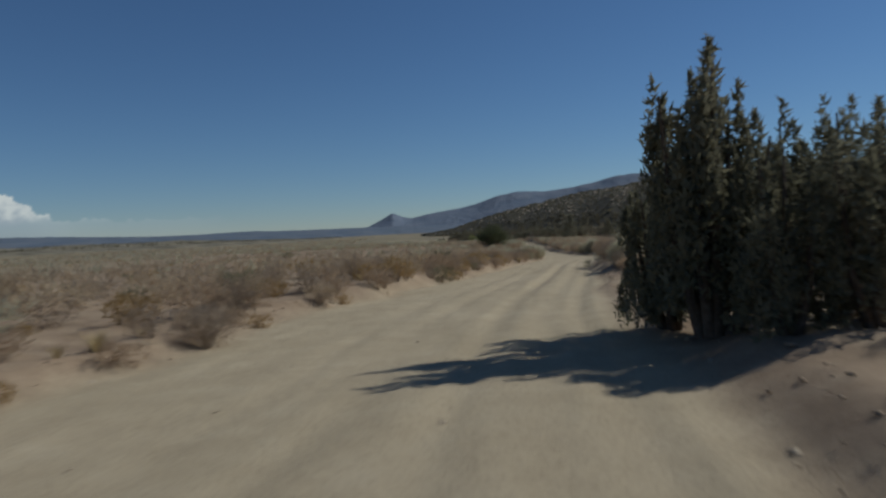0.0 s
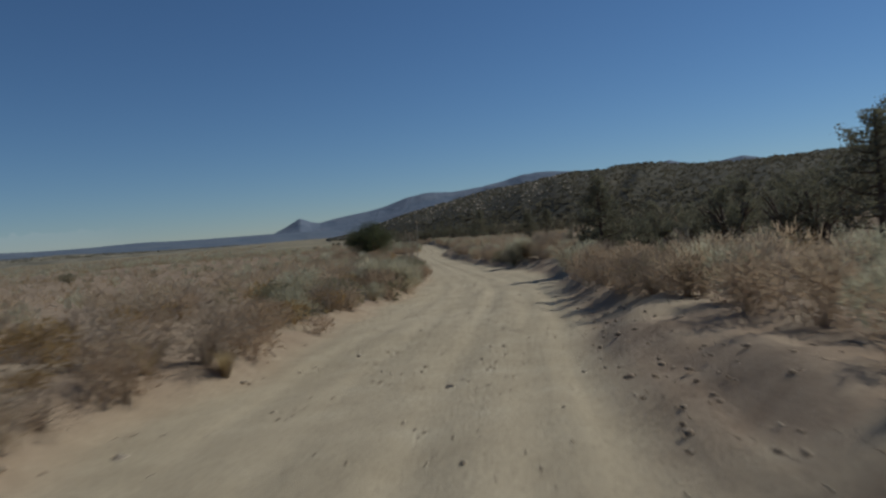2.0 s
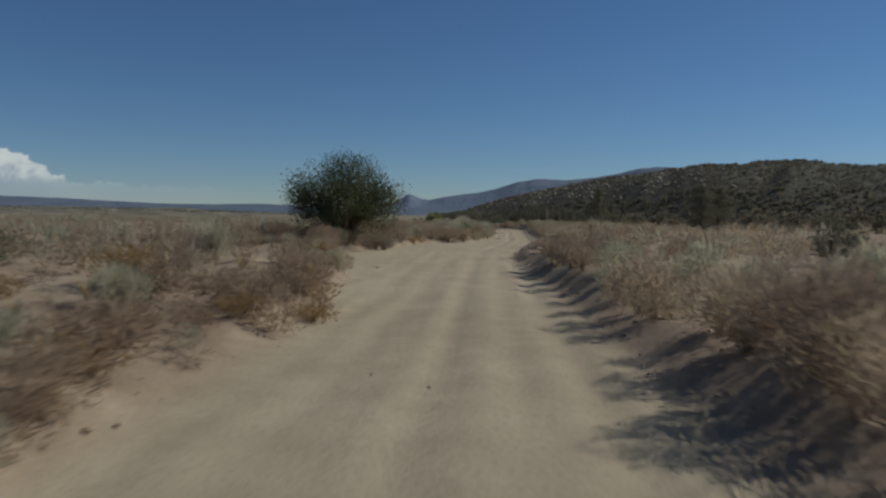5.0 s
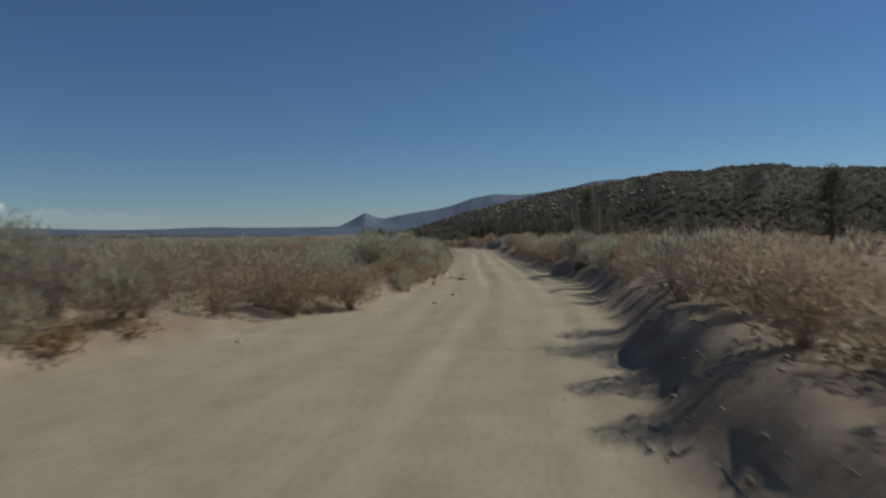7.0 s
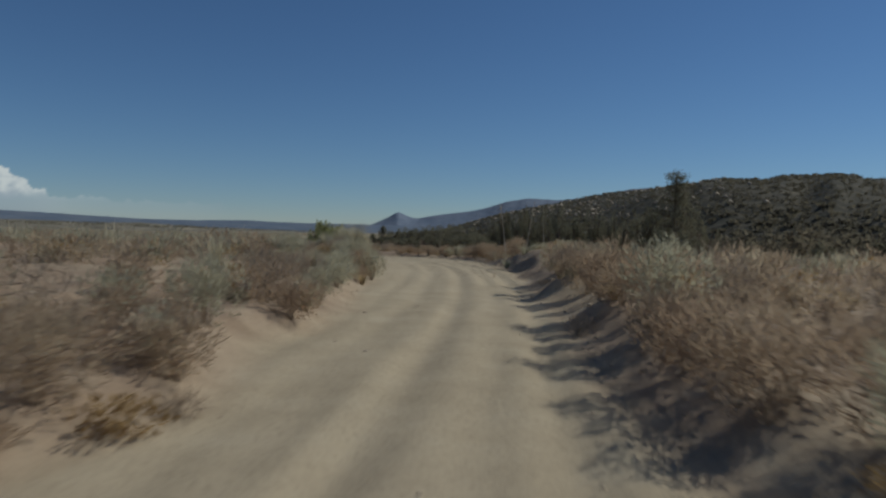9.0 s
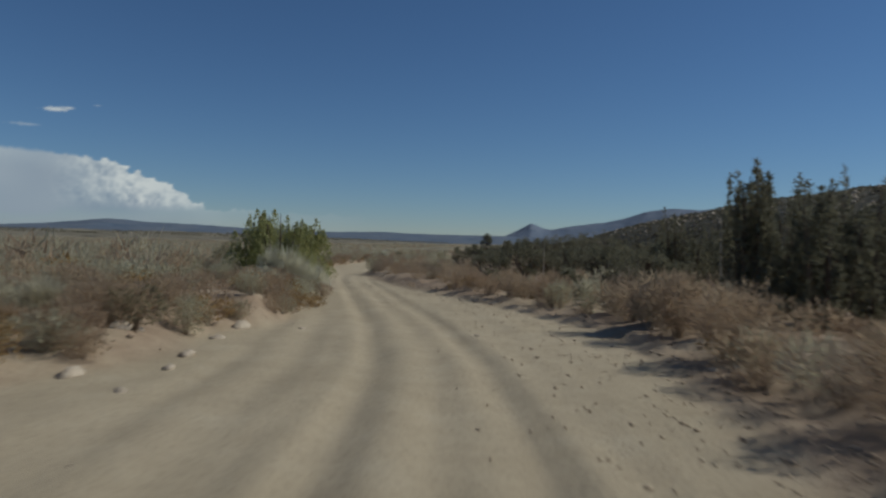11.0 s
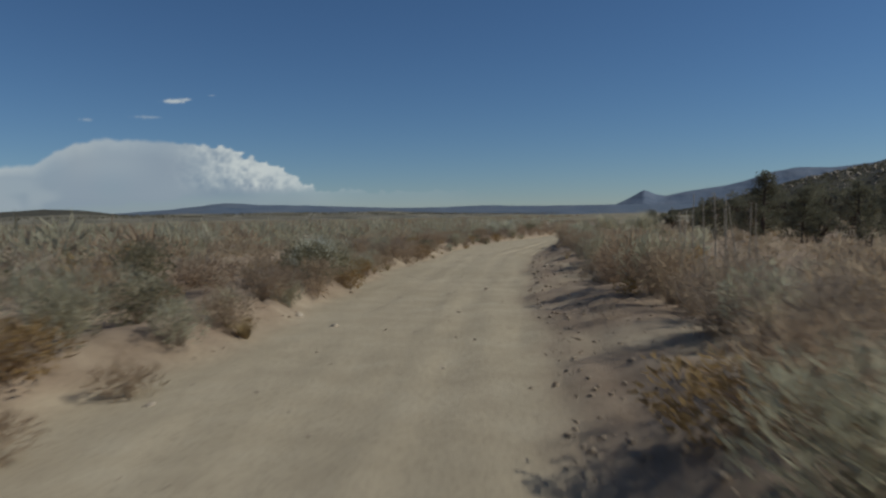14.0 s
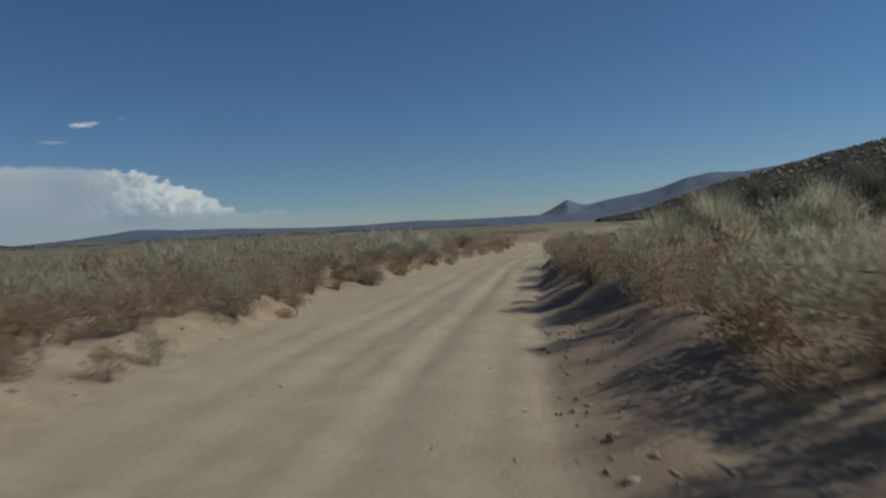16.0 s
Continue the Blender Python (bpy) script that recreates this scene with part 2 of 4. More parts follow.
    (-20, 0.25, 0.9, 0, 1), (4, 0.25, 0.9, 0, 1), (9, 0.15, 1.2, 0.08, 2.6), (22, 0.15, 1.2, 0.09, 2.4), (24, 0.3, 0.9, 0.05, 0.7),
    (33, 0.35, 0.9, 0, 0.5), (36, 0.3, 1, 0.09, 1.7), (41, 0.3, 1, 0.09, 1.6), (45, 0.4, 0.9, 0, 0.4), (59, 0.4, 0.9, 0, 0.4),
    (62, 0.45, 1.3, 0, 1.3), (67, 0.45, 1.3, 0, 1.1), (70, 0.4, 1, 0, 0.6), (96, 0.4, 0.9, 0, 0.5), (104, 0.35, 0.6, 0, 1.5),
    (111, 0.38, 0.6, 0, 1.5),
]
BANK_NORTH = [
    (114, 0.5, 0.85, 0, 0.6), (132, 0.5, 0.85, 0, 0.4), (140, 0.4, 0.9, 0, 0.4), (162, 0.35, 0.9, 0, 0.6), (166, 0.3, 0.9, 0.05, 1.4),
    (176, 0.2, 1.2, 0.1, 0.6), (184, 0.2, 1.2, 0.12, 0.6), (198, 0.2, 1.4, 0.1, 0.8), (206, 0.3, 1, 0, 1.1), (214, 0.35, 0.8, 0, 0.4),
    (221, 0.35, 0.9, 0, 0.5), (225, 0.28, 1.5, 0.07, 1.7), (246, 0.28, 1.5, 0.07, 1.8), (252, 0.38, 2, 0.03, 1.6), (258, 0.45, 2.2, 0, 1.3),
    (264, 0.4, 1, 0, 0.6), (300, 0.3, 0.9, 0, 0.5),
]
BANK = np.array(BANK_SOUTH + BANK_NORTH)


def bank(y):
    return [np.interp(y, BANK[:, 0], BANK[:, k]) for k in (1, 2, 3, 4)]


def line(y):
    y = np.asarray(y, float)
    return (np.interp(y - 4, LY, LX) + 2 * np.interp(y, LY, LX) + np.interp(y + 4, LY, LX)) / 4


def edges(y):
    wob = 0.28 * value_noise(y, 0 * y, 2.3, 3) + 0.16 * value_noise(y, 0 * y, 0.8, 4)
    wob2 = 0.2 * value_noise(y, 0 * y + 9, 2.0, 5) + 0.12 * value_noise(y, 0 * y + 9, 0.7, 6)
    return -np.interp(y, WY, WLEFT) + wob, np.interp(y, WY, WRIGHT) + wob2


def road_mask(x, y):
    n = x - line(y)
    a, b = edges(y)
    return smooth(-0.5, 0.4, n - a) * smooth(-0.4, 0.4, b - n)


def land(x, y):
    """Height of the ground."""
    x, y = np.asarray(x, float), np.asarray(y, float)
    n = x - line(y)
    a, b = edges(y)
    left, right = a - n, n - b
    side = np.maximum(left, right)
    z = 0.018 * value_noise(x, y, 1.7, 11) + 0.007 * value_noise(x, y, 0.45, 12)
    inside = smooth(0.4, -0.2, side)
    worn = 0.62 + 0.4 * value_noise(y, 0 * y, 22, 19)
    sway = 0.35 * value_noise(y, 0 * y, 14, 15)
    for off, depth, broad in ((-1.75, 0.05, 0.2), (-0.75, 0.075, 0.17), (0.7, 0.07, 0.17), (-2.55, 0.045, 0.18), (0.1, 0.035, 0.14), (-0.3, -0.03, 0.14), (1.0, -0.035, 0.12), (-1.05, -0.035, 0.12)):
        z = z - inside * worn * depth * np.exp(-((n - off - sway * (0.5 + abs(off) * 0.3)) / broad) ** 2) * (0.75 + 0.35 * value_noise(x, y, 1.1, 16))
    z = z + inside * (0.014 * value_noise(n, y / 7.0, 0.16, 17) + 0.012 * value_noise(n + 0.05 * y, y / 4.0, 0.3, 18))
    hill_l = 0.30 + 0.15 * value_noise(x, y, 5.0, 21)
    high, wide, row, _ = bank(y)
    wide = wide * (1 + 0.35 * value_noise(y, 0 * y, 1.7, 27) + 0.2 * value_noise(y, 0 * y, 0.6, 28))
    hill_r = high * (1 + 0.3 * value_noise(x, y, 2.2, 29)) + 0.13 * value_noise(x, y, 5.0, 22) + 0.55 * np.exp(-((y - 168.5) / 5.0) ** 2) * smooth(0.2, 1.4, right) * smooth(6.0, 3.0, right)
    z = z + smooth(-0.05, 0.7, left) * hill_l + smooth(-0.05, 1, right / wide) * hill_r + row * (0.6 + 0.6 * value_noise(x, y, 1.1, 30)) * np.exp(-((right - 0.25) / 0.15) ** 2)
    z = z + 0.25 * np.exp(-((y - 108) / 6.0) ** 2) * smooth(0.8, 4.0, right)
    z = z + smooth(0.05, 0.8, side) * (0.09 * value_noise(x, y, 0.9, 23) + 0.06 * value_noise(x, y, 0.35, 24))
    out = np.hypot(np.maximum(side - 8, 0), 0)
    z = z + smooth(4, 30, side) * 0.3 * value_noise(x, y, 17, 25)
    z = z - 0.3 * smooth(30, 300, out) + smooth(60, 600, out) * 1.0 * value_noise(x, y, 130, 26)
    z = z - 0.2 * smooth(4, 16, side) - (4.0 - 3.0 * smooth(120, 220, y)) * smooth(22, 190, left) + fall(y)
    return z


def spread(inner, step, outer, growth):
    """Steps that widen outwards."""
    v, s, p = [], step, inner
    while p < outer:
        s *= growth
        p += s
        v.append(p)
    return v


def build_ground():
    core = list(np.arange(-7.2, 5.0, 0.145))
    left = [-7.2 - v for v in spread(0, 0.15, 60, 1.06)]
    left += [left[-1] - v for v in spread(0, 4, 4550, 1.22)]
    right = [5.0 + v for v in spread(0, 0.15, 60, 1.06)]
    right += [right[-1] + v for v in spread(0, 4, 4550, 1.22)]
    ns = np.array(sorted(left) + core + right)
    ys = list(np.arange(-6, 300, 0.55))
    back = [-6 - v for v in spread(0, 0.4, 4500, 1.25)]
    ahead = [300 + v for v in spread(0, 0.3, 4550, 1.05)]
    ys = np.array(sorted(back) + ys + ahead)
    N, Y = np.meshgrid(ns, ys)
    fade = smooth(900, 150, np.abs(N))
    base = line(np.clip(Y, -60, 420))
    X = N + base * fade + 20 * (1 - fade)
    Z = land(X, Y)
    w, h = len(ns), len(ys)
    idx = np.arange(w * h).reshape(h, w)
    quads = np.stack([idx[:-1, :-1], idx[:-1, 1:], idx[1:, 1:], idx[1:, :-1]], -1).reshape(-1, 4)
    me = mesh_fast("ground", np.stack([X, Y, Z], -1).reshape(-1, 3), quads, GROUND, True)
    road = road_mask(X, Y) * smooth(420, 330, Y) * smooth(-60, -40, Y)
    patches = smooth(0.25, 0.7, value_noise(X, Y, 2.6, 31) + 0.5 * value_noise(X, Y, 0.8, 32)) * 0.5
    rd = np.maximum(road, patches * smooth(20, 2, np.abs(N)))
    me.attributes.new("road", "FLOAT", "POINT").data.foreach_set("value", rd.ravel().astype(np.float32))
    fr = smooth(30, 160, np.abs(N)) + smooth(330, 420, Y)
    me.attributes.new("distance", "FLOAT", "POINT").data.foreach_set("value", np.clip(fr, 0, 1).ravel().astype(np.float32))
    ob = new("ground", me)
    return tagged(ob, "pale sandy dirt road through a dry brush plain", "ground", kind="structure")


build_ground()


# ---- distance ----
rng_far = np.random.default_rng(15)


def bearing(az, r, eye=(20.0, 125.0)):
    return eye[0] + r * np.sin(np.radians(az)), eye[1] + r * np.cos(np.radians(az))


def ridge(name, profile, dist, depth, mat, label, category, seed, eye=(20.0, 125.0), rough=0.25, steps=420, back=0.5, jag=0.02):
    """A range of hills: crest heights by bearing, spurs and gullies down to the plain in front."""
    pa = np.array([p[0] for p in profile], float)
    pe = np.array([p[1] for p in profile], float)
    pr = np.array([p[2] if len(p) > 2 else dist for p in profile], float)
    az = np.linspace(pa[0], pa[-1], steps)
    el = np.convolve(np.pad(np.interp(az, pa, pe), 2, "edge"), (0.1, 0.2, 0.4, 0.2, 0.1), "valid")
    r = np.interp(az, pa, pr)
    rows = np.concatenate([np.linspace(-1, 0, 16), np.linspace(0.12, 1, 5)])
    crest = r * np.tan(np.radians(el)) - 0.8
    crest = crest + crest * jag * value_noise(az, 0 * az, 0.5, seed)
    vs = []
    for v in rows:
        rr = r + v * depth * (1 if v < 0 else back)
        x, y = bearing(az, rr, eye)
        fall = 1 - abs(v) ** 1.25
        spur = rough * value_noise(az + 3 * v, az * 0 + v * 2.0, 4.5, seed + 1) + rough * 0.7 * value_noise(az - 2 * v, az * 0 + v * 4, 1.7, seed + 2)
        z = crest * np.clip(fall + spur * abs(v) * (1 - abs(v)) * 2.6, -0.05, 0.985 if v else 1)
        z = z - 7.0 * smooth(0.4, 0.95, abs(v))
        z = np.where(abs(v) > 0.99, -16, z)
        vs.append(np.stack([x, y, z], -1))
    V = np.concatenate(vs)
    idx = np.arange(len(V)).reshape(len(rows), steps)
    q = np.stack([idx[:-1, :-1], idx[:-1, 1:], idx[1:, 1:], idx[1:, :-1]], -1).reshape(-1, 4)
    ob = new(name, mesh_fast(name, V, q, mat, True))
    return tagged(ob, label, category, kind="structure"), V, idx


# range and low hills: no air between, their colour carries the haze
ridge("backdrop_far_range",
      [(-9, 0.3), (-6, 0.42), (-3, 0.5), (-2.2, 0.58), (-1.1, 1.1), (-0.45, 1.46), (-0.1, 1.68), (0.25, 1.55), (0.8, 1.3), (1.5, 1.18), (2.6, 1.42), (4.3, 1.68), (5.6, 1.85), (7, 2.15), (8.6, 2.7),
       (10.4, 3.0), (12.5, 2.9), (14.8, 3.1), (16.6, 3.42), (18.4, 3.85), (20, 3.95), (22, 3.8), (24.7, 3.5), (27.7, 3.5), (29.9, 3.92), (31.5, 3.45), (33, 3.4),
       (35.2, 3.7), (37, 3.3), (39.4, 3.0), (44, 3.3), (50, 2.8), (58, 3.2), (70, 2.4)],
      4000, 620, HAZED_RANGE, "mountain range with a small cone, coloured in blue haze", "mountain", 71, rough=0.02, steps=900, jag=0.004)
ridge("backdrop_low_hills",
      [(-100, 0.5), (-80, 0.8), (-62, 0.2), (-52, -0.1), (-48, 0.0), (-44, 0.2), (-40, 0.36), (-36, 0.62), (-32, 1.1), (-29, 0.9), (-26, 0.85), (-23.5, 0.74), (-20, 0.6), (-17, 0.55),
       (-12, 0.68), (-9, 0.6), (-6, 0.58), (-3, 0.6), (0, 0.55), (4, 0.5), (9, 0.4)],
      3300, 900, HAZED_LOWHILLS, "low hills across the valley, coloured in blue haze", "hill", 81, rough=0.15, steps=460)
ridge("backdrop_brush_hills",
      [(-80, -0.1), (-72, 0.1), (-66, 0.2), (-58, -0.05), (-54, 0.05), (-51, 0.18), (-46, 0.08), (-43, 0.18), (-40, 0.30), (-37, 0.16), (-33, 0.28), (-30, 0.18), (-27, 0.30), (-22, 0.18), (-19, 0.30), (-15, 0.08), (-10, 0.00), (-5, -0.34)],
      1150, 420, DRYHILL, "low dry hills dotted with brush", "hill", 91, rough=0.3, steps=360)
ridge("backdrop_dark_hills", [(-90, 0.5), (-76, 0.9), (-64, 0.55), (-57, 0.0), (-51, 0.12), (-47.5, 0.4), (-43, 0.7), (-40.5, 0.6), (-38.5, 0.3), (-36, 0.0)],
      1700, 500, HILLSIDE, "low dark scrub-covered hills at the valley edge", "hill", 95, rough=0.25, steps=220)
dv = []
for _ in range(3600):
    a, r = rng_far.uniform(-80, -6), rng_far.uniform(760, 1150)
    t = (r - 730) / 420.0
    top = np.interp(a, [-80, -66, -58, -51, -46, -40, -33, -27, -19, -10, -5], [-0.1, 0.2, -0.05, 0.18, 0.08, 0.3, 0.28, 0.3, 0.3, 0.0, 0]) * 20
    dv.append((*bearing(a, r), top * (1 - (1 - t) ** 1.25) - 1.5))
DRY_DOTS = dv

HILL = [(1, -0.15, 760), (3.6, 0.25, 700), (7.2, 1.4, 640), (11.7, 2.45, 580), (16.1, 3.4, 540), (20.4, 3.85, 510), (24.6, 4.35, 490), (30.3, 4.65, 470),
        (36, 4.0, 460), (42, 4.05, 440), (50, 4.25, 420), (62, 4.2, 400), (80, 4.2, 400), (100, 3.0, 400)]
_, HV, HI = ridge("backdrop_rocky_hill", HILL, 500, 230, HILLSIDE, "dark brush-covered hill with pale boulders", "hill", 101, eye=(26.0, 123.0), rough=0.16, steps=300)
HG = HV.reshape(HI.shape[0], HI.shape[1], 3)


def hill_point(u, v):
    """A place on the front slope: u along, v from foot (0) to crest (1)."""
    a, b = u * (HI.shape[1] - 1), v * 15
    i, j = min(int(a), HI.shape[1] - 2), min(int(b), 14)
    fa, fb = a - i, b - j
    p = (HG[j, i] * (1 - fa) + HG[j, i + 1] * fa) * (1 - fb) + (HG[j + 1, i] * (1 - fa) + HG[j + 1, i + 1] * fa) * fb
    return p


OCTA_V = np.array([(1, 0, 0), (0.31, 0.95, 0), (-0.81, 0.59, 0), (-0.81, -0.59, 0), (0.31, -0.95, 0), (0, 0, 1), (0, 0, -0.5)])
OCTA_F = np.array([(0, 1, 5), (1, 2, 5), (2, 3, 5), (3, 4, 5), (4, 0, 5), (1, 0, 6), (2, 1, 6), (3, 2, 6), (4, 3, 6), (0, 4, 6)])
rng = np.random.default_rng(5)


def lumps(places, sizes, tall, jitter=0.3):
    """Many small uneven clumps as one (verts, faces)."""
    n = len(places)
    V = OCTA_V[None] * (1 + jitter * rng.standard_normal((n, 7, 1)))
    V = V * np.asarray(sizes)[:, None, None] * np.array([1, 1, tall])[None, None]
    a = rng.uniform(0, 6.28, n)
    c, s = np.cos(a)[:, None], np.sin(a)[:, None]
    x, y = V[..., 0] * c - V[..., 1] * s, V[..., 0] * s + V[..., 1] * c
    V = np.stack([x, y, V[..., 2]], -1) + np.asarray(places)[:, None]
    F = OCTA_F[None] + 7 * np.arange(n)[:, None, None]
    return V.reshape(-1, 3), F.reshape(-1, 3)


hp, hs = [], []
for _ in range(300):
    u, v = rng.uniform(0.06, 0.24) + rng.normal(0, 0.012), rng.uniform(0.35, 0.95)
    hp.append(hill_point(np.clip(u, 0, 1), v) + np.array([0, 0, 0.5]))
    hs.append(rng.uniform(0.4, 1.45))
v, f = lumps(hp, hs, 0.9)
tagged(new("hillside_boulders", mesh_fast("hillside_boulders", v, f, PALE)), "pale granite boulders scattered on the hill", "boulders", kind="stuff")


v, f = lumps(DRY_DOTS, rng_far.uniform(0.5, 1.2, len(DRY_DOTS)), 0.6)
tagged(new("far_hill_brush", mesh_fast("far_hill_brush", v, f, DRYBRUSH, True)), "olive brush dotting the dry hills", "brush", kind="stuff")


# ---- clouds: a thin far glowing shell, clear but where cloud hangs, its light and shade painted ----
def billow(a, b, scale, seed):
    return 1 - np.abs(value_noise(a, b, scale, seed))


def build_clouds():
    az, el = np.meshgrid(np.linspace(-96, -10, 620), np.linspace(0.2, 10.5, 130))
    top = [(-96, 2.2), (-75, 2.8), (-62, 3.3), (-52, 3.5), (-47.7, 3.6), (-44.9, 3.85), (-44.2, 4.35), (-43.6, 4.8), (-42.3, 5.45), (-40.4, 5.85), (-36.8, 5.72), (-34, 5.38), (-31.9, 5.25), (-30.6, 4.65), (-29.4, 4.1),
           (-28.3, 4.0), (-27.2, 3.1), (-26.4, 2.5), (-25.3, 2.15), (-23.5, 2.0), (-20, 1.9), (-10, 1.7)]
    hi = np.interp(az, [p[0] for p in top], [p[1] for p in top])
    crisp = smooth(-37, -31, az)
    edge = 0.30 * (billow(az, el, 1.1, 12) - 0.55) + 0.22 * (billow(az, el, 0.5, 13) - 0.5) + 0.10 * value_noise(az, el, 0.22, 14)
    d = hi + edge * (0.35 + 1.0 * crisp) - el
    body = smooth(0.0, 0.34 - 0.22 * crisp, d)
    lean = np.interp(az, [-96, -47, -40, -33, -27, -22], [0.3, 0.4, 0.9, 1.5, 1.9, 2.0])
    low = 0.62 + 0.38 * smooth(-0.2, 0.5, el - lean + 0.2 * value_noise(az, el, 0.9, 15))
    tail = np.interp(az, [-96, -30, -26, -24, -14, -10], [1, 1, 0.9, 0.4, 0.18, 0.0])
    thick = body * low * tail * (0.9 + 0.1 * value_noise(az, el, 2.0, 16))
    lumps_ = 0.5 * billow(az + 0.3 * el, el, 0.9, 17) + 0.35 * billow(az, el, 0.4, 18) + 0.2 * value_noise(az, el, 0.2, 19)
    # bright right flank and rim, greyer body: sun and shade painted in
    lit_tone = np.clip(0.36 + 0.28 * value_noise(az, el * 2, 4.0, 20) + 0.30 * smooth(1.6, 0.1, d) * (1 - crisp) + crisp * (0.95 * lumps_ - 0.10) * smooth(0.2, 1.2, el - 1.4), 0, 1)
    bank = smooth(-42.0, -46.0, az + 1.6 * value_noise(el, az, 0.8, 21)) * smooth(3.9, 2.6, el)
    lit_tone = np.maximum(lit_tone, 0.42 * bank)
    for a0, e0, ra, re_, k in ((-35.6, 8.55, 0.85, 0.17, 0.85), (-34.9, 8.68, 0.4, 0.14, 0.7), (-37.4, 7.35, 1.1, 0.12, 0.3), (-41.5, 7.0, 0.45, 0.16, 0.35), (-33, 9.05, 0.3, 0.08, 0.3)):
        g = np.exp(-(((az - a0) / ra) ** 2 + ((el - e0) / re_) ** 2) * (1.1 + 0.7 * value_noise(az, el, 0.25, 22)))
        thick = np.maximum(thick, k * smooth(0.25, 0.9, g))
        lit_tone = np.maximum(lit_tone, 0.75 * smooth(0.2, 0.8, g))
    r = 4400.0
    x, y = bearing(az, r)
    V = np.stack([x, y, r * np.tan(np.radians(el))], -1).reshape(-1, 3)
    idx = np.arange(az.size).reshape(az.shape)
    q = np.stack([idx[:-1, :-1], idx[:-1, 1:], idx[1:, 1:], idx[1:, :-1]], -1).reshape(-1, 4)
    used = (thick.ravel()[q] > 0.004).any(1)
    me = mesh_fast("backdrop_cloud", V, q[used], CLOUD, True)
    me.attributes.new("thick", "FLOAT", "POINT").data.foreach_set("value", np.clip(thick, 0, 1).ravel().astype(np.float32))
    me.attributes.new("lit_tone", "FLOAT", "POINT").data.foreach_set("value", lit_tone.ravel().astype(np.float32))
    tagged(new("backdrop_cloud", me), "glowing cumulus bank, sunlit flank and grey anvil painted in", "cloud", kind="structure")


build_clouds()


# ---- plants ----
def chips(centres, size, g, flat=0.0, up=0.0, long=1.0, thin=0.42, out=None):
    """Small triangles like leaves or twig ends, at the given places; up: how far they stand upright."""
    n = len(centres)
    a = g.standard_normal((n, 3))
    a[:, 2] = a[:, 2] * (1 - flat) + up * np.sign(np.abs(a[:, 2]) + 1e-9)
    if out is not None:
        a = a * 0.55 + out + np.array([0, 0, 0.45])
    a /= np.linalg.norm(a, axis=1)[:, None]
    b = np.cross(a, g.standard_normal((n, 3)))
    b /= np.linalg.norm(b, axis=1)[:, None]
    s = (size * g.uniform(0.6, 1.4, n))[:, None]
    c = np.asarray(centres)
    V = np.stack([c - b * s * thin, c + b * s * thin, c + a * s * 1.3 * long], 1).reshape(-1, 3)
    return V, np.arange(3 * n).reshape(n, 3)


def clump_chips(places, sizes, per, g, tall=0.6):
    """Low leafy clumps: a few chips each."""
    d = g.standard_normal((len(places), per, 3))
    d /= np.linalg.norm(d, axis=2)[..., None]
    d[..., 2] = np.abs(d[..., 2]) * tall
    sizes = np.asarray(sizes)
    c = np.asarray(places)[:, None] + d * sizes[:, None, None] * g.uniform(0.4, 1.0, (len(places), per, 1))
    return chips(c.reshape(-1, 3), np.repeat(sizes, per) * 0.55, g, thin=0.5)


def hillside_brush():
    g = np.random.default_rng(29)
    places, sizes = [], []
    for _ in range(9500):
        u, v = g.uniform(0.0, 0.86), g.uniform(0.0, 1.0) ** 0.85
        places.append(hill_point(u, v) + np.array([0, 0, 0.15]))
        sizes.append(g.uniform(0.5, 1.5) * (1.7 if v < 0.35 else 1.0))
    ob = new("hillside_brush", mesh_fast("hillside_brush", *clump_chips(places, sizes, 11, g), CHAPARRAL))
    tagged(ob, "olive brush scattered over the hill", "brush", kind="stuff")


hillside_brush()


def mound(n, g, rx, rz):
    """A bush of several rounded heads on a narrower foot: places in it and the way out from its middle."""
    k = 7
    ang = 2 * math.pi * np.arange(k) / k + g.uniform(-0.4, 0.4, k)
    off = np.where(np.arange(k) == 0, 0.0, g.uniform(0.30, 0.62, k))
    mid = np.stack([np.cos(ang) * off * rx, np.sin(ang) * off * rx, rz * (0.62 - 0.28 * off + g.uniform(-0.06, 0.06, k))], -1)
    size = g.uniform(0.36, 0.52, k)
    which = g.integers(0, k, n)
    d = g.standard_normal((n, 3))
    d /= np.linalg.norm(d, axis=1)[:, None]
    r = g.uniform(0.25, 1.0, n) ** 0.45
    p = mid[which] + d * (r * size[which])[:, None] * np.array([rx, rx, rz * 0.92])
    foot = 0.74 + 0.26 * smooth(0.0, 0.4 * rz, p[:, 2])
    p[:, :2] *= foot[:, None]
    p[:, 2] = np.maximum(p[:, 2], 0.01 + 0.05 * rz * g.uniform(size=n))
    return p, d


def stems(n, g, spread_, tall, thick=0.012, curve=0.25):
    """Thin stems that fan out from the root: narrow bent strips."""
    az = g.uniform(0, 2 * math.pi, n)
    lean = g.uniform(0.05, 1, n) ** 0.7 * spread_
    h = tall * g.uniform(0.65, 1.05, n)
    dx, dy = np.cos(az), np.sin(az)
    side = np.stack([-dy, dx, 0 * dx], -1) * thick
    p0 = np.stack([dx * 0.05 * spread_, dy * 0.05 * spread_, 0 * h - 0.05], -1)
    p1 = np.stack([dx * lean * (0.5 - curve * 0.4), dy * lean * (0.5 - curve * 0.4), h * 0.55], -1)
    p2 = np.stack([dx * lean, dy * lean, h], -1)
    V = np.stack([p0 - side, p0 + side, p1 - side * 0.8, p1 + side * 0.8, p2], 1).reshape(-1, 3)
    o = 5 * np.arange(n)[:, None]
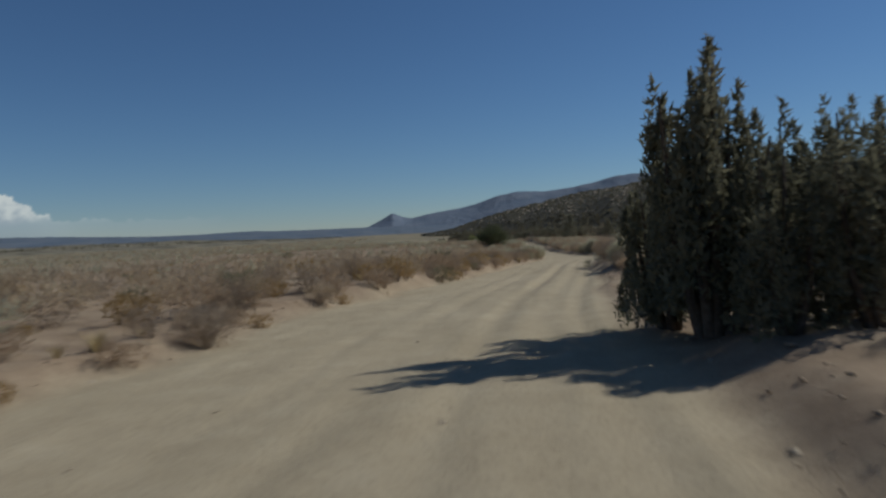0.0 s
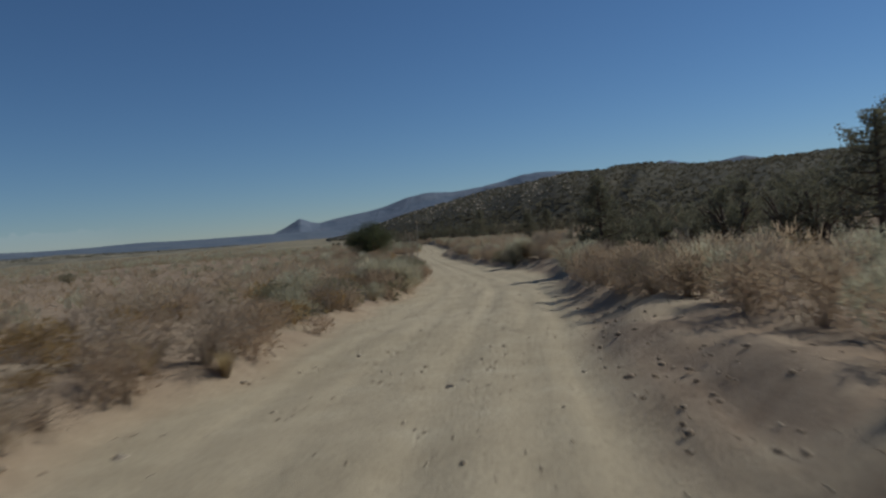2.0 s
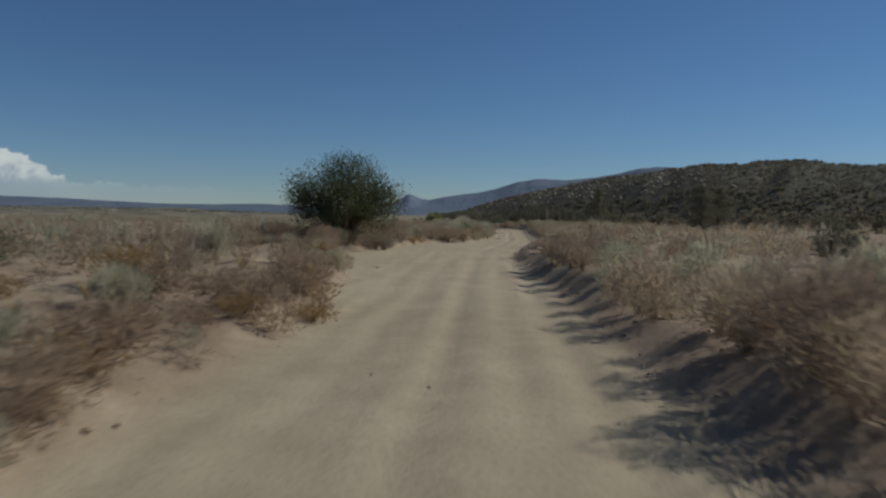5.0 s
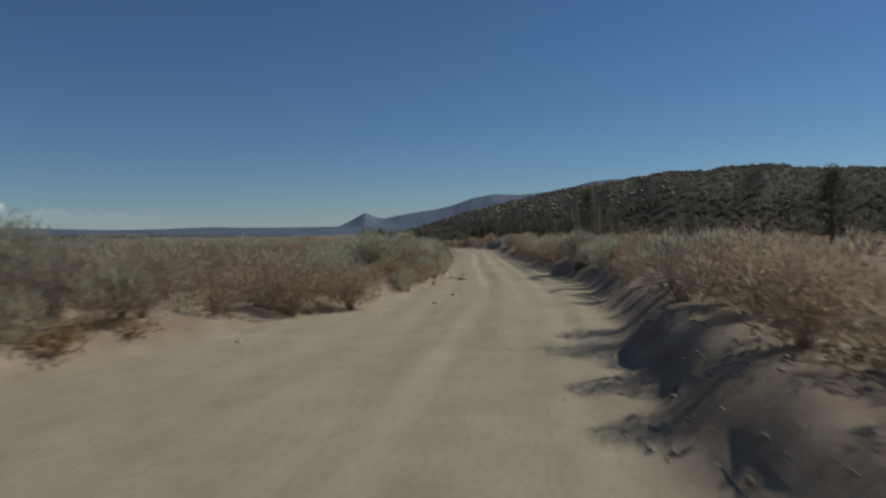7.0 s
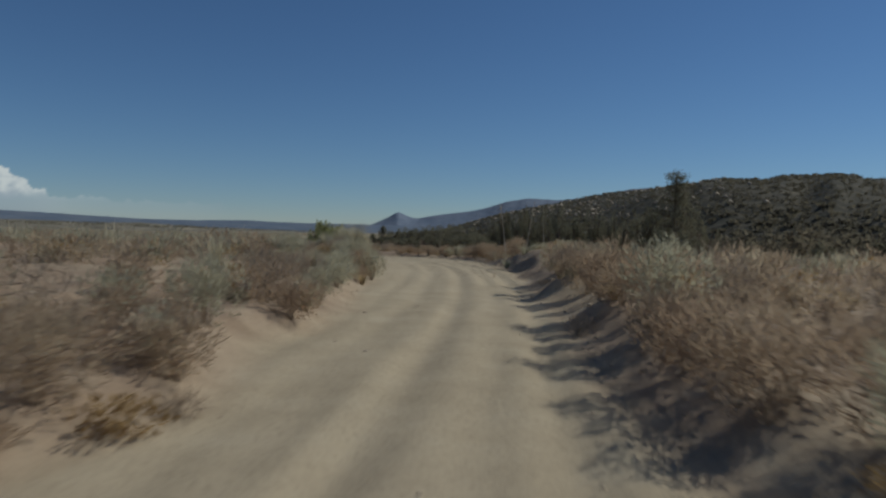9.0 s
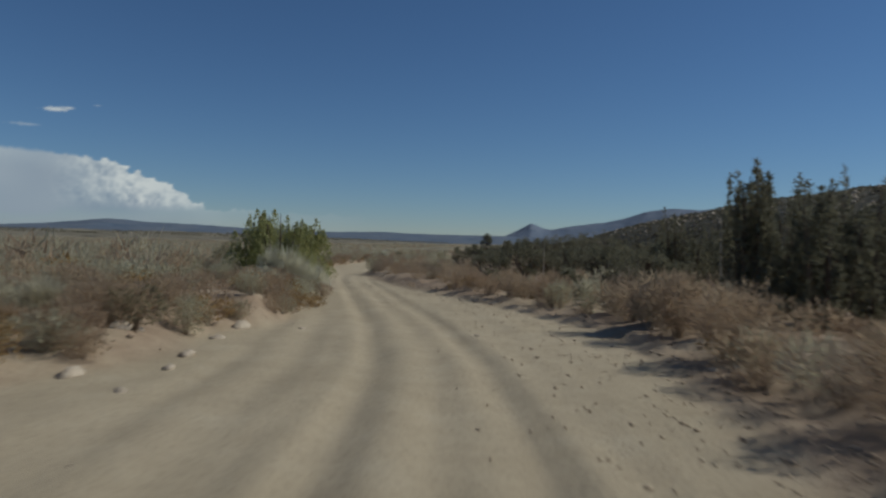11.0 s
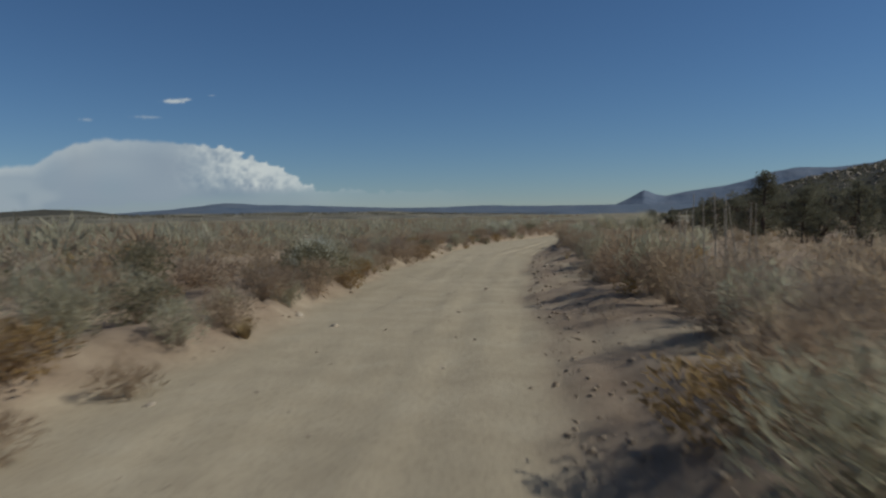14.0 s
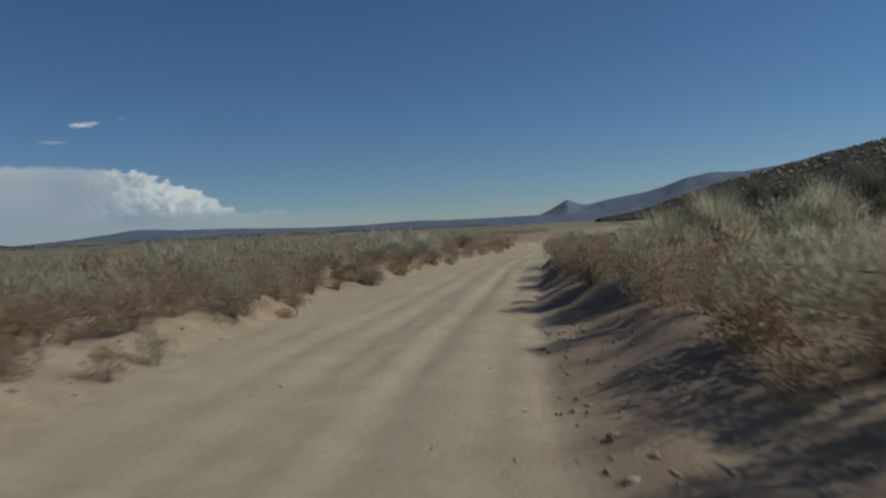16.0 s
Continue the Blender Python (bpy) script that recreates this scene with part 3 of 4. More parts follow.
    F = np.concatenate([o + np.array([[0, 1, 3]]), o + np.array([[0, 3, 2]]), o + np.array([[2, 3, 4]])])
    return V, F


def shrub_meshes(kind, g, rich=1.0):
    """Foliage and stems of one shrub about a metre wide."""
    k = lambda n: max(6, int(n * rich))
    big = rich ** -0.36
    if kind == "rust":
        p, d = mound(k(1650), g, 0.52, 0.66)
        leaf = chips(p, 0.031 * big, g, long=1.7, thin=0.22, out=d + np.array([0, 0, 0.2]))
        stem = stems(k(26), g, 0.36, 0.46, 0.006 * big)
    elif kind == "sage":
        p, d = mound(k(1600), g, 0.50, 0.74)
        leaf = chips(p, 0.031 * big, g, long=1.7, thin=0.22, out=d + np.array([0, 0, 0.5]))
        stem = stems(k(26), g, 0.34, 0.50, 0.007 * big)
    elif kind in ("broom", "silver"):
        p, d = mound(k(1500), g, 0.50, 0.72)
        tips = stems(k(320), g, 0.50, 0.92, 0.005 * big, 0.55)
        leaf = join([tips, chips(p, 0.036 * big, g, long=2.3, thin=0.17, out=d * 0.5 + np.array([0, 0, 1.0]))])
        stem = stems(k(24), g, 0.30, 0.5, 0.008 * big)
    elif kind == "straw":
        leaf = stems(k(240), g, 0.42, 0.40, 0.005 * big, 0.5)
        stem = stems(k(30), g, 0.28, 0.22, 0.006 * big)
    elif kind == "green":
        p, d = mound(k(1100), g, 0.52, 0.72)
        leaf = chips(p, 0.043 * big, g, thin=0.33, out=d)
        stem = stems(k(20), g, 0.34, 0.45, 0.012 * big)
    elif kind == "gold":
        p, d = mound(k(1000), g, 0.56, 0.52)
        leaf = chips(p, 0.040 * big, g, thin=0.32, out=d)
        stem = stems(k(20), g, 0.4, 0.32, 0.010 * big)
    else:
        p, d = mound(k(1000), g, 0.50, 0.64)
        leaf = chips(p, 0.046 * big, g, long=2.2, thin=0.09, out=d)
        stem = stems(k(40), g, 0.45, 0.55, 0.007 * big)
    return leaf, stem


SHRUBS = {
    "rust": ("rust_shrub", RUST, "dry rust-brown low shrub on sandy ground", "shrub"),
    "sage": ("sage_shrub", SAGE, "grey-green sagebrush with upright twigs", "shrub"),
    "straw": ("grass_tuft", STRAW, "dry straw-coloured tuft of grass", "grass"),
    "green": ("green_shrub", GREEN, "dull green leafy shrub beside the road", "shrub"),
    "gold": ("ochre_shrub", GOLD, "low ochre-leaved shrub at the road edge", "shrub"),
    "broom": ("broom_shrub", BROOM, "tall feathery pale broom shrub beside the road", "shrub"),
    "silver": ("silver_sage", SILVER, "silver-grey sage with upright pale plumes", "shrub"),
    "dead": ("dead_shrub", TWIG, "leafless grey-brown shrub of bare twigs", "shrub"),
}
MASTERS = {}


def shrub_master(kind, which):
    key = (kind, which)
    if key not in MASTERS:
        g = np.random.default_rng(1000 + 10 * list(SHRUBS).index(kind) + which)
        leaf, stem = shrub_meshes(kind, g, 1.8 if which > 7 else 0.85 if which > 3 else 0.4)
        MASTERS[key] = (mesh_fast(kind + "_foliage", *leaf, SHRUBS[kind][1]), mesh_fast(kind + "_stems", *stem, TWIG))
    return MASTERS[key]


COUNT = {}


def shrub(kind, x, y, size, tall=1.0, turn=0.0, label=""):
    """One shrub as a thing of its own, standing on the land."""
    name, mat, text, cat = SHRUBS[kind]
    COUNT[kind] = COUNT.get(kind, 0) + 1
    leaf, stem = shrub_master(kind, COUNT[kind] % 4 + (8 if size > 1.3 else 4 if size > 0.75 else 0))
    root = new(name)
    root.empty_display_size = 0.1
    root.matrix_basis = Matrix.Translation((x, y, float(land(x, y)) - 0.03)) @ Matrix.Rotation(turn, 4, "Z") @ Matrix.Diagonal((size, size, size * tall, 1))
    part("foliage", leaf, root)
    part("branchwork", stem, root)
    return tagged(root, label or text, cat, "roadside " + name.replace("_", " ") + "s")


def tube(points, radii, sides=7):
    """A tapered round limb through points."""
    pts = [np.asarray(p, float) for p in points]
    V, F = [], []
    for i, (p, r) in enumerate(zip(pts, radii)):
        d = pts[min(i + 1, len(pts) - 1)] - pts[max(i - 1, 0)]
        d = d / (np.linalg.norm(d) + 1e-9)
        a = np.cross(d, (0.3, 0.9, 0.1) if abs(d[2]) > 0.8 else (0, 0, 1))
        a /= np.linalg.norm(a)
        b = np.cross(d, a)
        for k in range(sides):
            t = 2 * math.pi * k / sides
            V.append(p + r * (math.cos(t) * a + math.sin(t) * b))
    for i in range(len(pts) - 1):
        for k in range(sides):
            q = [i * sides + k, i * sides + (k + 1) % sides, (i + 1) * sides + (k + 1) % sides, (i + 1) * sides + k]
            F += [(q[0], q[1], q[2]), (q[0], q[2], q[3])]
    return np.array(V), np.array(F)


def place(root, x, y, turn=0.0, sink=0.05):
    root.matrix_basis = Matrix.Translation((x, y, float(land(x, y)) - sink)) @ Matrix.Rotation(turn, 4, "Z")
    root.empty_display_size = 0.2
    return root


def pine(x, y, h, wide, seed, label, density=1.0, mat=PINE, low=0.16):
    """Open-crowned pine: tapered trunk, whorls of limbs, needle clumps along them."""
    g = np.random.default_rng(seed)
    root = place(new("pine_tree"), x, y, g.uniform(0, 6))
    bend = g.normal(0, 0.03 * h, 2)
    spine = [np.array([bend[0] * t * t, bend[1] * t * t, h * t]) for t in np.linspace(0, 1, 7)]
    part("trunk", mesh_fast("trunk", *tube(spine, np.linspace(0.035 * h, 0.006 * h, 7)), BARK), root)
    limbs, tufts = [], []
    count = int(34 * density)
    for i in range(count):
        t = low + (0.97 - low) * (i + g.uniform(0, 1)) / count
        reach = wide * (1 - ((t - low) / (1 - low)) ** 1.4) * g.uniform(0.55, 1.15) + 0.08 * wide
        az = i * 2.4 + g.uniform(-0.5, 0.5)
        p0 = np.array([bend[0] * t * t, bend[1] * t * t, h * t])
        rise = reach * g.uniform(0.05, 0.5)
        p2 = p0 + np.array([math.cos(az) * reach, math.sin(az) * reach, rise])
        p1 = (p0 + p2) / 2 + np.array([0, 0, -0.08 * reach])
        limbs.append(tube([p0, p1, p2], [0.010 * h, 0.007 * h, 0.003 * h], 4))
        for k in range(4 + int(3 * reach / wide)):
            s = g.uniform(0.3, 1.05)
            c = p0 + (p2 - p0) * s + g.normal(0, 0.07 * wide, 3)
            m = int(46 * density)
            q = g.standard_normal((m, 3))
            q /= np.linalg.norm(q, axis=1)[:, None]
            tufts.append(c + q * (0.19 * wide * g.uniform(0.35, 1.0, (m, 1))) * np.array([1, 1, 0.75]))
    part("branchwork", mesh_fast("limbs", *join(limbs), BARK), root)
    part("crown", mesh_fast("crown", *chips(np.concatenate(tufts), 0.026 * h ** 0.6, g, long=1.15), mat), root)
    return tagged(root, label, "tree", "pines by the road")


def spire_tree(x, y, h, wide, seed, label, spires=7, mat=JUNIPER, name="juniper_tree", dense=1.0):
    """Upright juniper: several pointed plumes of scale leaves from one root."""
    g = np.random.default_rng(seed)
    root = place(new(name), x, y, 0)
    trunk, leaves = [], []
    for i in range(spires):
        a = 2 * math.pi * i / spires + g.uniform(-0.4, 0.4)
        off = wide * 0.5 * (g.uniform(0.15, 0.95) ** 0.7)
        bx, by = math.cos(a) * off, math.sin(a) * off
        hh = h * g.uniform(0.74, 1.0) * (1 - (0.28 if spires < 12 else 0.12) * (off / (wide * 0.5)) ** 2)
        if i == 0:
            bx = by = 0
            hh = h
        top = np.array([bx * 1.05, by * 1.05, hh])
        trunk.append(tube([(bx * 0.2, by * 0.2, -0.1), (bx * 0.7, by * 0.7, hh * 0.35), top * 0.95], [0.028 * h, 0.02 * h, 0.004 * h], 5))
        plumes = int((9 + 5 * g.uniform()) * dense)
        for k in range(plumes):
            t0 = g.uniform(0.05, 0.85)
            aa = g.uniform(0, 6.28)
            r0 = wide * 0.19 * (1 - t0 * 0.75)
            ph = h * g.uniform(0.16, 0.30)
            c0 = np.array([bx + math.cos(aa) * r0, by + math.sin(aa) * r0, hh * t0 * 0.92])
            m = int(84 * dense)
            tt = g.uniform(0, 1, m)
            rr = 0.115 * wide * (1 - tt) ** 0.8 * np.sqrt(g.uniform(0.2, 1, m)) * 0.8
            an = g.uniform(0, 6.28, m)
            leaves.append(np.stack([c0[0] + rr * np.cos(an), c0[1] + rr * np.sin(an), c0[2] + tt * ph], -1))
    part("trunk", mesh_fast("trunk", *join(trunk), BARK), root)
    part("crown", mesh_fast("crown", *chips(np.concatenate(leaves), 0.046 * (h / 2.5) ** 0.6, g, up=1.2, long=1.5), mat), root)
    return tagged(root, label, "tree")


def broad_tree(x, y, h, wide, seed, label, mat=OAK, name="oak_tree", n=60, per=95, leaf=0.075):
    """Round-crowned tree: forked trunk, limbs, and a crown of many leaf clumps with gaps."""
    g = np.random.default_rng(seed)
    root = place(new(name), x, y, 0)
    wood, leaves = [], []
    for i in range(5):
        a = 1.26 * i + g.uniform(-0.3, 0.3)
        p1 = np.array([math.cos(a) * wide * 0.10, math.sin(a) * wide * 0.10, h * 0.25])
        p2 = np.array([math.cos(a) * wide * 0.26, math.sin(a) * wide * 0.26, h * 0.6])
        wood.append(tube([(0, 0, -0.1), p1, p2], [0.045 * h, 0.03 * h, 0.012 * h], 6))
        for k in range(4):
            b = a + g.uniform(-0.9, 0.9)
            p3 = p1 + np.array([math.cos(b) * wide * 0.32, math.sin(b) * wide * 0.32, h * g.uniform(0.05, 0.45)])
            wood.append(tube([p1, (p1 + p3) / 2 + np.array([0, 0, 0.05 * h]), p3], [0.018 * h, 0.012 * h, 0.004 * h], 4))
    for i in range(n):
        d = g.standard_normal(3)
        d /= np.linalg.norm(d)
        r = g.uniform(0.08, 1.0) ** 0.5
        c = np.array([d[0] * wide * 0.44 * r, d[1] * wide * 0.44 * r, h * 0.52 + d[2] * h * 0.42 * r])
        c[2] = max(c[2], 0.12 * h)
        q = g.standard_normal((per, 3))
        q /= np.linalg.norm(q, axis=1)[:, None]
        leaves.append(c + q * wide * 0.105 * g.uniform(0.4, 1.1, (per, 1)))
    part("trunk", mesh_fast("trunk", *join(wood), BARK), root)
    part("crown", mesh_fast("crown", *chips(np.concatenate(leaves), leaf, g), mat), root)
    return tagged(root, label, "tree")


def yucca(x, y, top, seed, lean=(0.0, 0.0), pods=True, rosette=0.45, label="tall dry yucca stalk with brown seed pods", thick=1.0):
    """Dead flower stalk over a rosette of stiff leaves."""
    g = np.random.default_rng(seed)
    h = top + float(fall(y - 7)) - float(land(x, y))
    root = place(new("yucca"), x, y, 0)
    tip = np.array([lean[0] * h, lean[1] * h, h])
    bow = np.array([g.normal(0, 0.015), g.normal(0, 0.015), 0]) * h
    spine = [tip * t + bow * math.sin(math.pi * t) for t in np.linspace(0, 1, 8)]
    part("stalk", mesh_fast("stalk", *tube(spine, np.linspace(0.024, 0.008, 8) * thick * (h / 2.2) ** 0.5, 7), STALK), root)
    if pods:
        twigs, heads = [], []
        for i in range(32):
            t = g.uniform(0.66, 1.0)
            p = tip * t + bow * math.sin(math.pi * t)
            a = g.uniform(0, 6.28)
            reach = h * 0.055 * (1.15 - abs(t - 0.8) * 2.4) * g.uniform(0.5, 1.2)
            q = p + np.array([math.cos(a) * reach, math.sin(a) * reach, reach * g.uniform(-0.1, 0.6)])
            twigs.append(tube([p, q], [0.005, 0.003], 3))
            v, f = OCTA_V * np.array([0.016, 0.016, 0.034]) * (h / 2.2) ** 0.5, OCTA_F
            heads.append((v + q, f))
        part("flower_branchwork", mesh_fast("flower_branchwork", *join(twigs), STALK), root)["kind"] = "stuff"
        part("seed_head", mesh_fast("seed_pods", *join(heads), POD), root, "brown dried seed pods")["kind"] = "stuff"
    if rosette:
        part("rosette", mesh_fast("rosette", *stems(70, g, rosette, rosette * 1.05, 0.016, 0.1), SAGE), root, "stiff grey-green leaf rosette")["kind"] = "stuff"
    return tagged(root, label, "yucca", "yuccas along the road")


def rock_mesh(seed, flat=0.5):
    g = np.random.default_rng(seed)
    bm = bmesh.new()
    bmesh.ops.create_icosphere(bm, subdivisions=2, radius=0.5)
    cuts = [(Vector(g.standard_normal(3)).normalized(), g.uniform(0.45, 0.8)) for _ in range(11)]
    for v in bm.verts:
        d = v.co.normalized()
        k = min([1.0] + [c / d.dot(n) for n, c in cuts if d.dot(n) > c]) + 0.22 * noise.noise(d * 1.7 + Vector((seed, 0, 0))) + 0.12 * noise.noise(d * 4 + Vector((0, seed, 0)))
        v.co = Vector((d.x * 0.5 * k, d.y * 0.42 * k, d.z * 0.5 * k * flat))
    v = np.array([p.co[:] for p in bm.verts])
    f = np.array([[q.index for q in p.verts] for p in bm.faces])
    bm.free()
    return v, f


ROCKS = [mesh_fast("rock", *rock_mesh(s), STONE) for s in range(5)]
PALES = [mesh_fast("pale_rock", *rock_mesh(20 + s), PALE) for s in range(3)]


def rock(x, y, size, pale=False, k=0, turn=0.0):
    ob = new("rock", (PALES if pale else ROCKS)[k % (3 if pale else 5)])
    ob.matrix_basis = Matrix.Translation((x, y, float(land(x, y)) - size * 0.02)) @ Matrix.Rotation(turn, 4, "Z") @ Matrix.Diagonal((size, size, size, 1))
    return tagged(ob, "pale weathered rock lying on the sand" if pale else "rough brown granite stone on the sand", "rock", "stones along the road")


# ---- trees and large shrubs, in the order in which the road passes them ----
spire_tree(3.78, 8.1, 3.5, 1.95, 301, "slender dark juniper shading the sandy road", 7, PINE, dense=1.3)
spire_tree(3.75, 9.3, 2.5, 1.4, 302, "dense dark juniper in a thicket beside the road", 6, PINE, dense=1.2)
spire_tree(4.1, 7.1, 2.1, 1.3, 303, "dense dark juniper in a thicket beside the road", 6, PINE, dense=1.2)
for i, (x, y, h, w) in enumerate(((4.7, 8.2, 2.65, 1.9), (5.55, 8.4, 2.75, 2.1), (6.5, 8.9, 2.8, 2.2), (5.0, 6.9, 2.35, 1.8))):
    spire_tree(x, y, h, w, 310 + i, "dense dark juniper in a thicket beside the road", 6, PINE, dense=1.1)
for i, (x, y, h, w) in enumerate(((11.0, 21.4, 2.4, 2.4), (12.8, 22.0, 2.7, 2.6), (14.8, 21.5, 2.6, 2.6), (11.6, 23.6, 2.0, 2.0), (14.8, 26.0, 3.0, 2.6), (17.2, 29.5, 3.1, 2.8), (19.2, 32.5, 3.0, 2.8), (20.4, 37.5, 2.9, 2.6), (23.2, 42, 3.0, 2.8))):
    broad_tree(x, y, h, w, 320 + i, "dark rounded scrub tree in dry brush", PINE, "scrub_tree", 34, 80, 0.07)
for i, (x, y, h, w) in enumerate(((33.4, 58.3, 6.1, 2.3), (36.5, 61, 4.9, 2.0), (40, 60, 4.3, 1.8), (44.5, 66, 4.8, 2.0), (20.6, 45.5, 3.1, 1.3), (36.2, 73, 4.1, 1.6), (19.1, 56.7, 3.2, 1.2))):
    pine(x, y, h, w, 330 + i, "dark green pine standing among dry shrubs", 0.85)
for i, (x, y, h, w) in enumerate(((23.0, 54.6, 3.2, 2.4), (25.2, 53.0, 3.4, 2.6), (27.2, 57, 3.6, 2.8), (29.7, 66, 3.3, 2.7), (33, 65, 3.2, 3.0), (36, 69, 3.4, 3.0), (26.8, 69.6, 2.6, 2.4), (28.6, 71.2, 2.8, 2.5), (32.4, 73.6, 3.0, 2.6), (30.4, 69.1, 2.2, 2.6), (27.5, 73, 1.7, 2.2), (24.5, 62.5, 1.7, 2.0), (21.0, 57.6, 1.5, 1.7), (33.5, 80, 2.3, 2.8), (19.1, 57.1, 1.5, 1.7))):
    broad_tree(x, y, h, w, 350 + i, "dark rounded scrub tree in dry brush", PINE, "scrub_tree", 34, 80, 0.07)
broad_tree(15.6, 108.6, 4.1, 5.6, 361, "broad dark oak tree at the road edge", OAK, "oak_tree", 170, 250, 0.052)
for i, (x, y, h, w) in enumerate(((40.4, 129.3, 4.0, 1.7), (49, 146, 4.7, 1.7), (49.4, 192.6, 7.2, 2.6))):
    pine(x, y, h, w, 370 + i, "dark green pine standing among dry shrubs", 1.0)
for i, (x, y, h, w) in enumerate(((38.0, 195, 4.2, 2.0), (40, 196.5, 4.3, 2.9), (42, 198, 4.8, 3.0), (44.3, 197, 4.7, 3.0), (46.6, 199, 4.9, 3.2), (39.5, 201, 4.2, 2.9), (51.5, 197, 5.1, 3.5), (54.5, 200, 5.4, 3.5), (42.3, 204, 4.6, 3.2), (36.4, 198.5, 3.2, 2.2), (48.8, 196, 4.8, 3.2))):
    spire_tree(x, y, h, w, 380 + i, "dark upright juniper in a dense row", 7, PINE, dense=0.9)
for i, (x, y, h, w) in enumerate(((35.0, 184.8, 3.2, 1.2), (36.2, 184.6, 2.8, 1.6), (37.4, 185.4, 3.0, 1.8), (38.8, 186.2, 3.2, 2.0), (40.3, 187.0, 3.4, 2.0), (36.8, 187.5, 2.8, 1.7), (42.0, 187.6, 3.3, 2.1))):
    spire_tree(x, y, h, w, 460 + i, "dark upright juniper in a dense row", 7, PINE, dense=0.9)
spire_tree(22.55, 193.9, 2.5, 2.9, 401, "bright green juniper clump with pointed plumes", 20, JUNIPER, dense=1.15)
for i, (x, y, h, w) in enumerate(((39, 216, 3.4, 3.0), (43, 219, 4.0, 3.2), (47, 215, 4.2, 3.2), (50, 222, 4.5, 3.4), (41, 226, 3.4, 3.2), (55, 218, 5.0, 3.6), (36.5, 221, 2.6, 2.6), (33.5, 210, 1.6, 2.0), (45, 232, 3.8, 3.4), (50, 236, 4.2, 3.4), (37.5, 211, 2.4, 2.6), (41, 208, 2.8, 2.8), (45, 209, 3.6, 3.0), (36, 232, 2.4, 2.8), (33, 238, 2.0, 2.4), (39, 240, 2.8, 3.0))):
    broad_tree(x, y, h, w, 410 + i, "dark rounded scrub tree in dry brush", PINE, "scrub_tree", 40, 70, 0.085)
for i, (x, y, h, w) in enumerate(((25.1, 258.5, 3.8, 1.4), (27.5, 261, 3.3, 1.5), (30, 260, 3.6, 1.6), (32.5, 263, 3.7, 1.7), (23.2, 263, 2.5, 1.3), (35.5, 262, 3.8, 1.8), (28.7, 266, 3.2, 1.6), (38.5, 265, 3.6, 1.8), (26, 269, 2.8, 1.5))):
    pine(x, y, h, w, 430 + i, "dark green pine in a clump beside the brush", 0.9)
for i, (x, y, h, w) in enumerate(((32.1, 192, 0.95, 1.4), (33.5, 192.8, 1.3, 1.7), (34.8, 191.6, 1.4, 1.8), (32.8, 203.3, 1.8, 1.9), (28.3, 210.2, 1.5, 1.7), (29.3, 203.5, 1.45, 1.6), (30.6, 202.3, 2.0, 2.0), (26.3, 217.4, 1.8, 1.9), (27.8, 220.5, 1.6, 1.7), (28.9, 211.6, 1.8, 1.9), (31.0, 214.5, 2.2, 2.2), (33.8, 199.5, 2.1, 2.2), (35.5, 204, 2.5, 2.4))):
    broad_tree(x, y, h, w, 490 + i, "dark rounded scrub tree in dry brush", PINE, "scrub_tree", 30, 80, 0.055)
for i in range(9):
    g = np.random.default_rng(450 + i)
    broad_tree(20 + 1.9 * i + g.uniform(-0.5, 0.5), 297 + g.uniform(-4, 6), g.uniform(1.7, 2.6), g.uniform(1.8, 2.6), 450 + i, "dark rounded scrub tree in dry brush", PINE, "scrub_tree", 26, 60, 0.10)

for i, (x, y, h) in enumerate(((26, 306, 4.0), (29, 309, 4.6), (32, 306, 5.0), (34.5, 312, 5.6), (37, 308, 5.8), (39.5, 313, 6.2), (42, 309, 6.4), (31, 316, 4.8), (36, 319, 5.6), (41, 320, 6.2), (45, 314, 6.6), (28, 318, 4.2))):
    broad_tree(x, y, h, 0.75 * h, 600 + i, "tall dark tree in the grove below the hill", PINE, "grove_tree", 40, 70, 0.11)

# belts of low scrub trees, a few metres back from the road
BELT = [broad_tree(60 + 6 * i, 330, 2.4, 2.3 + 0.2 * i, 470 + i, "dark rounded scrub tree in dry brush", PINE, "scrub_tree", 30, 46, 0.10) for i in range(4)]
g = np.random.default_rng(480)
for y0, y1, n0, n1, count in ((22, 100, 8, 26, 34), (170, 205, 9, 24, 12), (206, 238, 8.5, 26, 30), (238, 300, 14, 34, 34), (112, 165, 22, 50, 16)):
    for i in range(count):
        y = g.uniform(y0, y1)
        x = float(line(np.array(y))) + n0 + (n1 - n0) * g.uniform() ** 0.8
        s = g.uniform(0.5, 1.05) * (0.8 + 0.4 * (x - float(line(np.array(y))) - n0) / (n1 - n0))
        copy_thing(BELT[i % 4], Matrix.Translation((x, y, float(land(x, y)) - 0.05)) @ Matrix.Rotation(g.uniform(0, 6.28), 4, "Z") @ Matrix.Diagonal((s, s, s * g.uniform(0.85, 1.2), 1)))

# yuccas
for i, (x, y, h, lean) in enumerate(((13.72, 69.5, 2.1, (-0.05, 0)), (13.85, 69.8, 2.4, (-0.01, 0)), (13.95, 69.6, 2.3, (0.02, 0)), (14.05, 70.0, 2.25, (0.06, 0)), (13.66, 69.9, 2.0, (-0.03, 0)), (14.1, 69.7, 2.0, (0.13, 0)), (13.9, 69.3, 2.2, (0.0, 0)), (14.0, 69.4, 2.1, (0.08, 0)),
                                       (13.5, 65.1, 2.65, (0.06, 0)), (28.8, 128.7, 2.4, (-0.08, 0)), (28.74, 128.95, 2.2, (-0.11, 0)), (29.85, 130.1, 2.3, (-0.03, 0)), (28.68, 128.85, 1.9, (-0.03, 0)), (29.76, 129.1, 1.45, (0.0, 0)), (24.6, 138, 2.05, (0.03, 0)))):
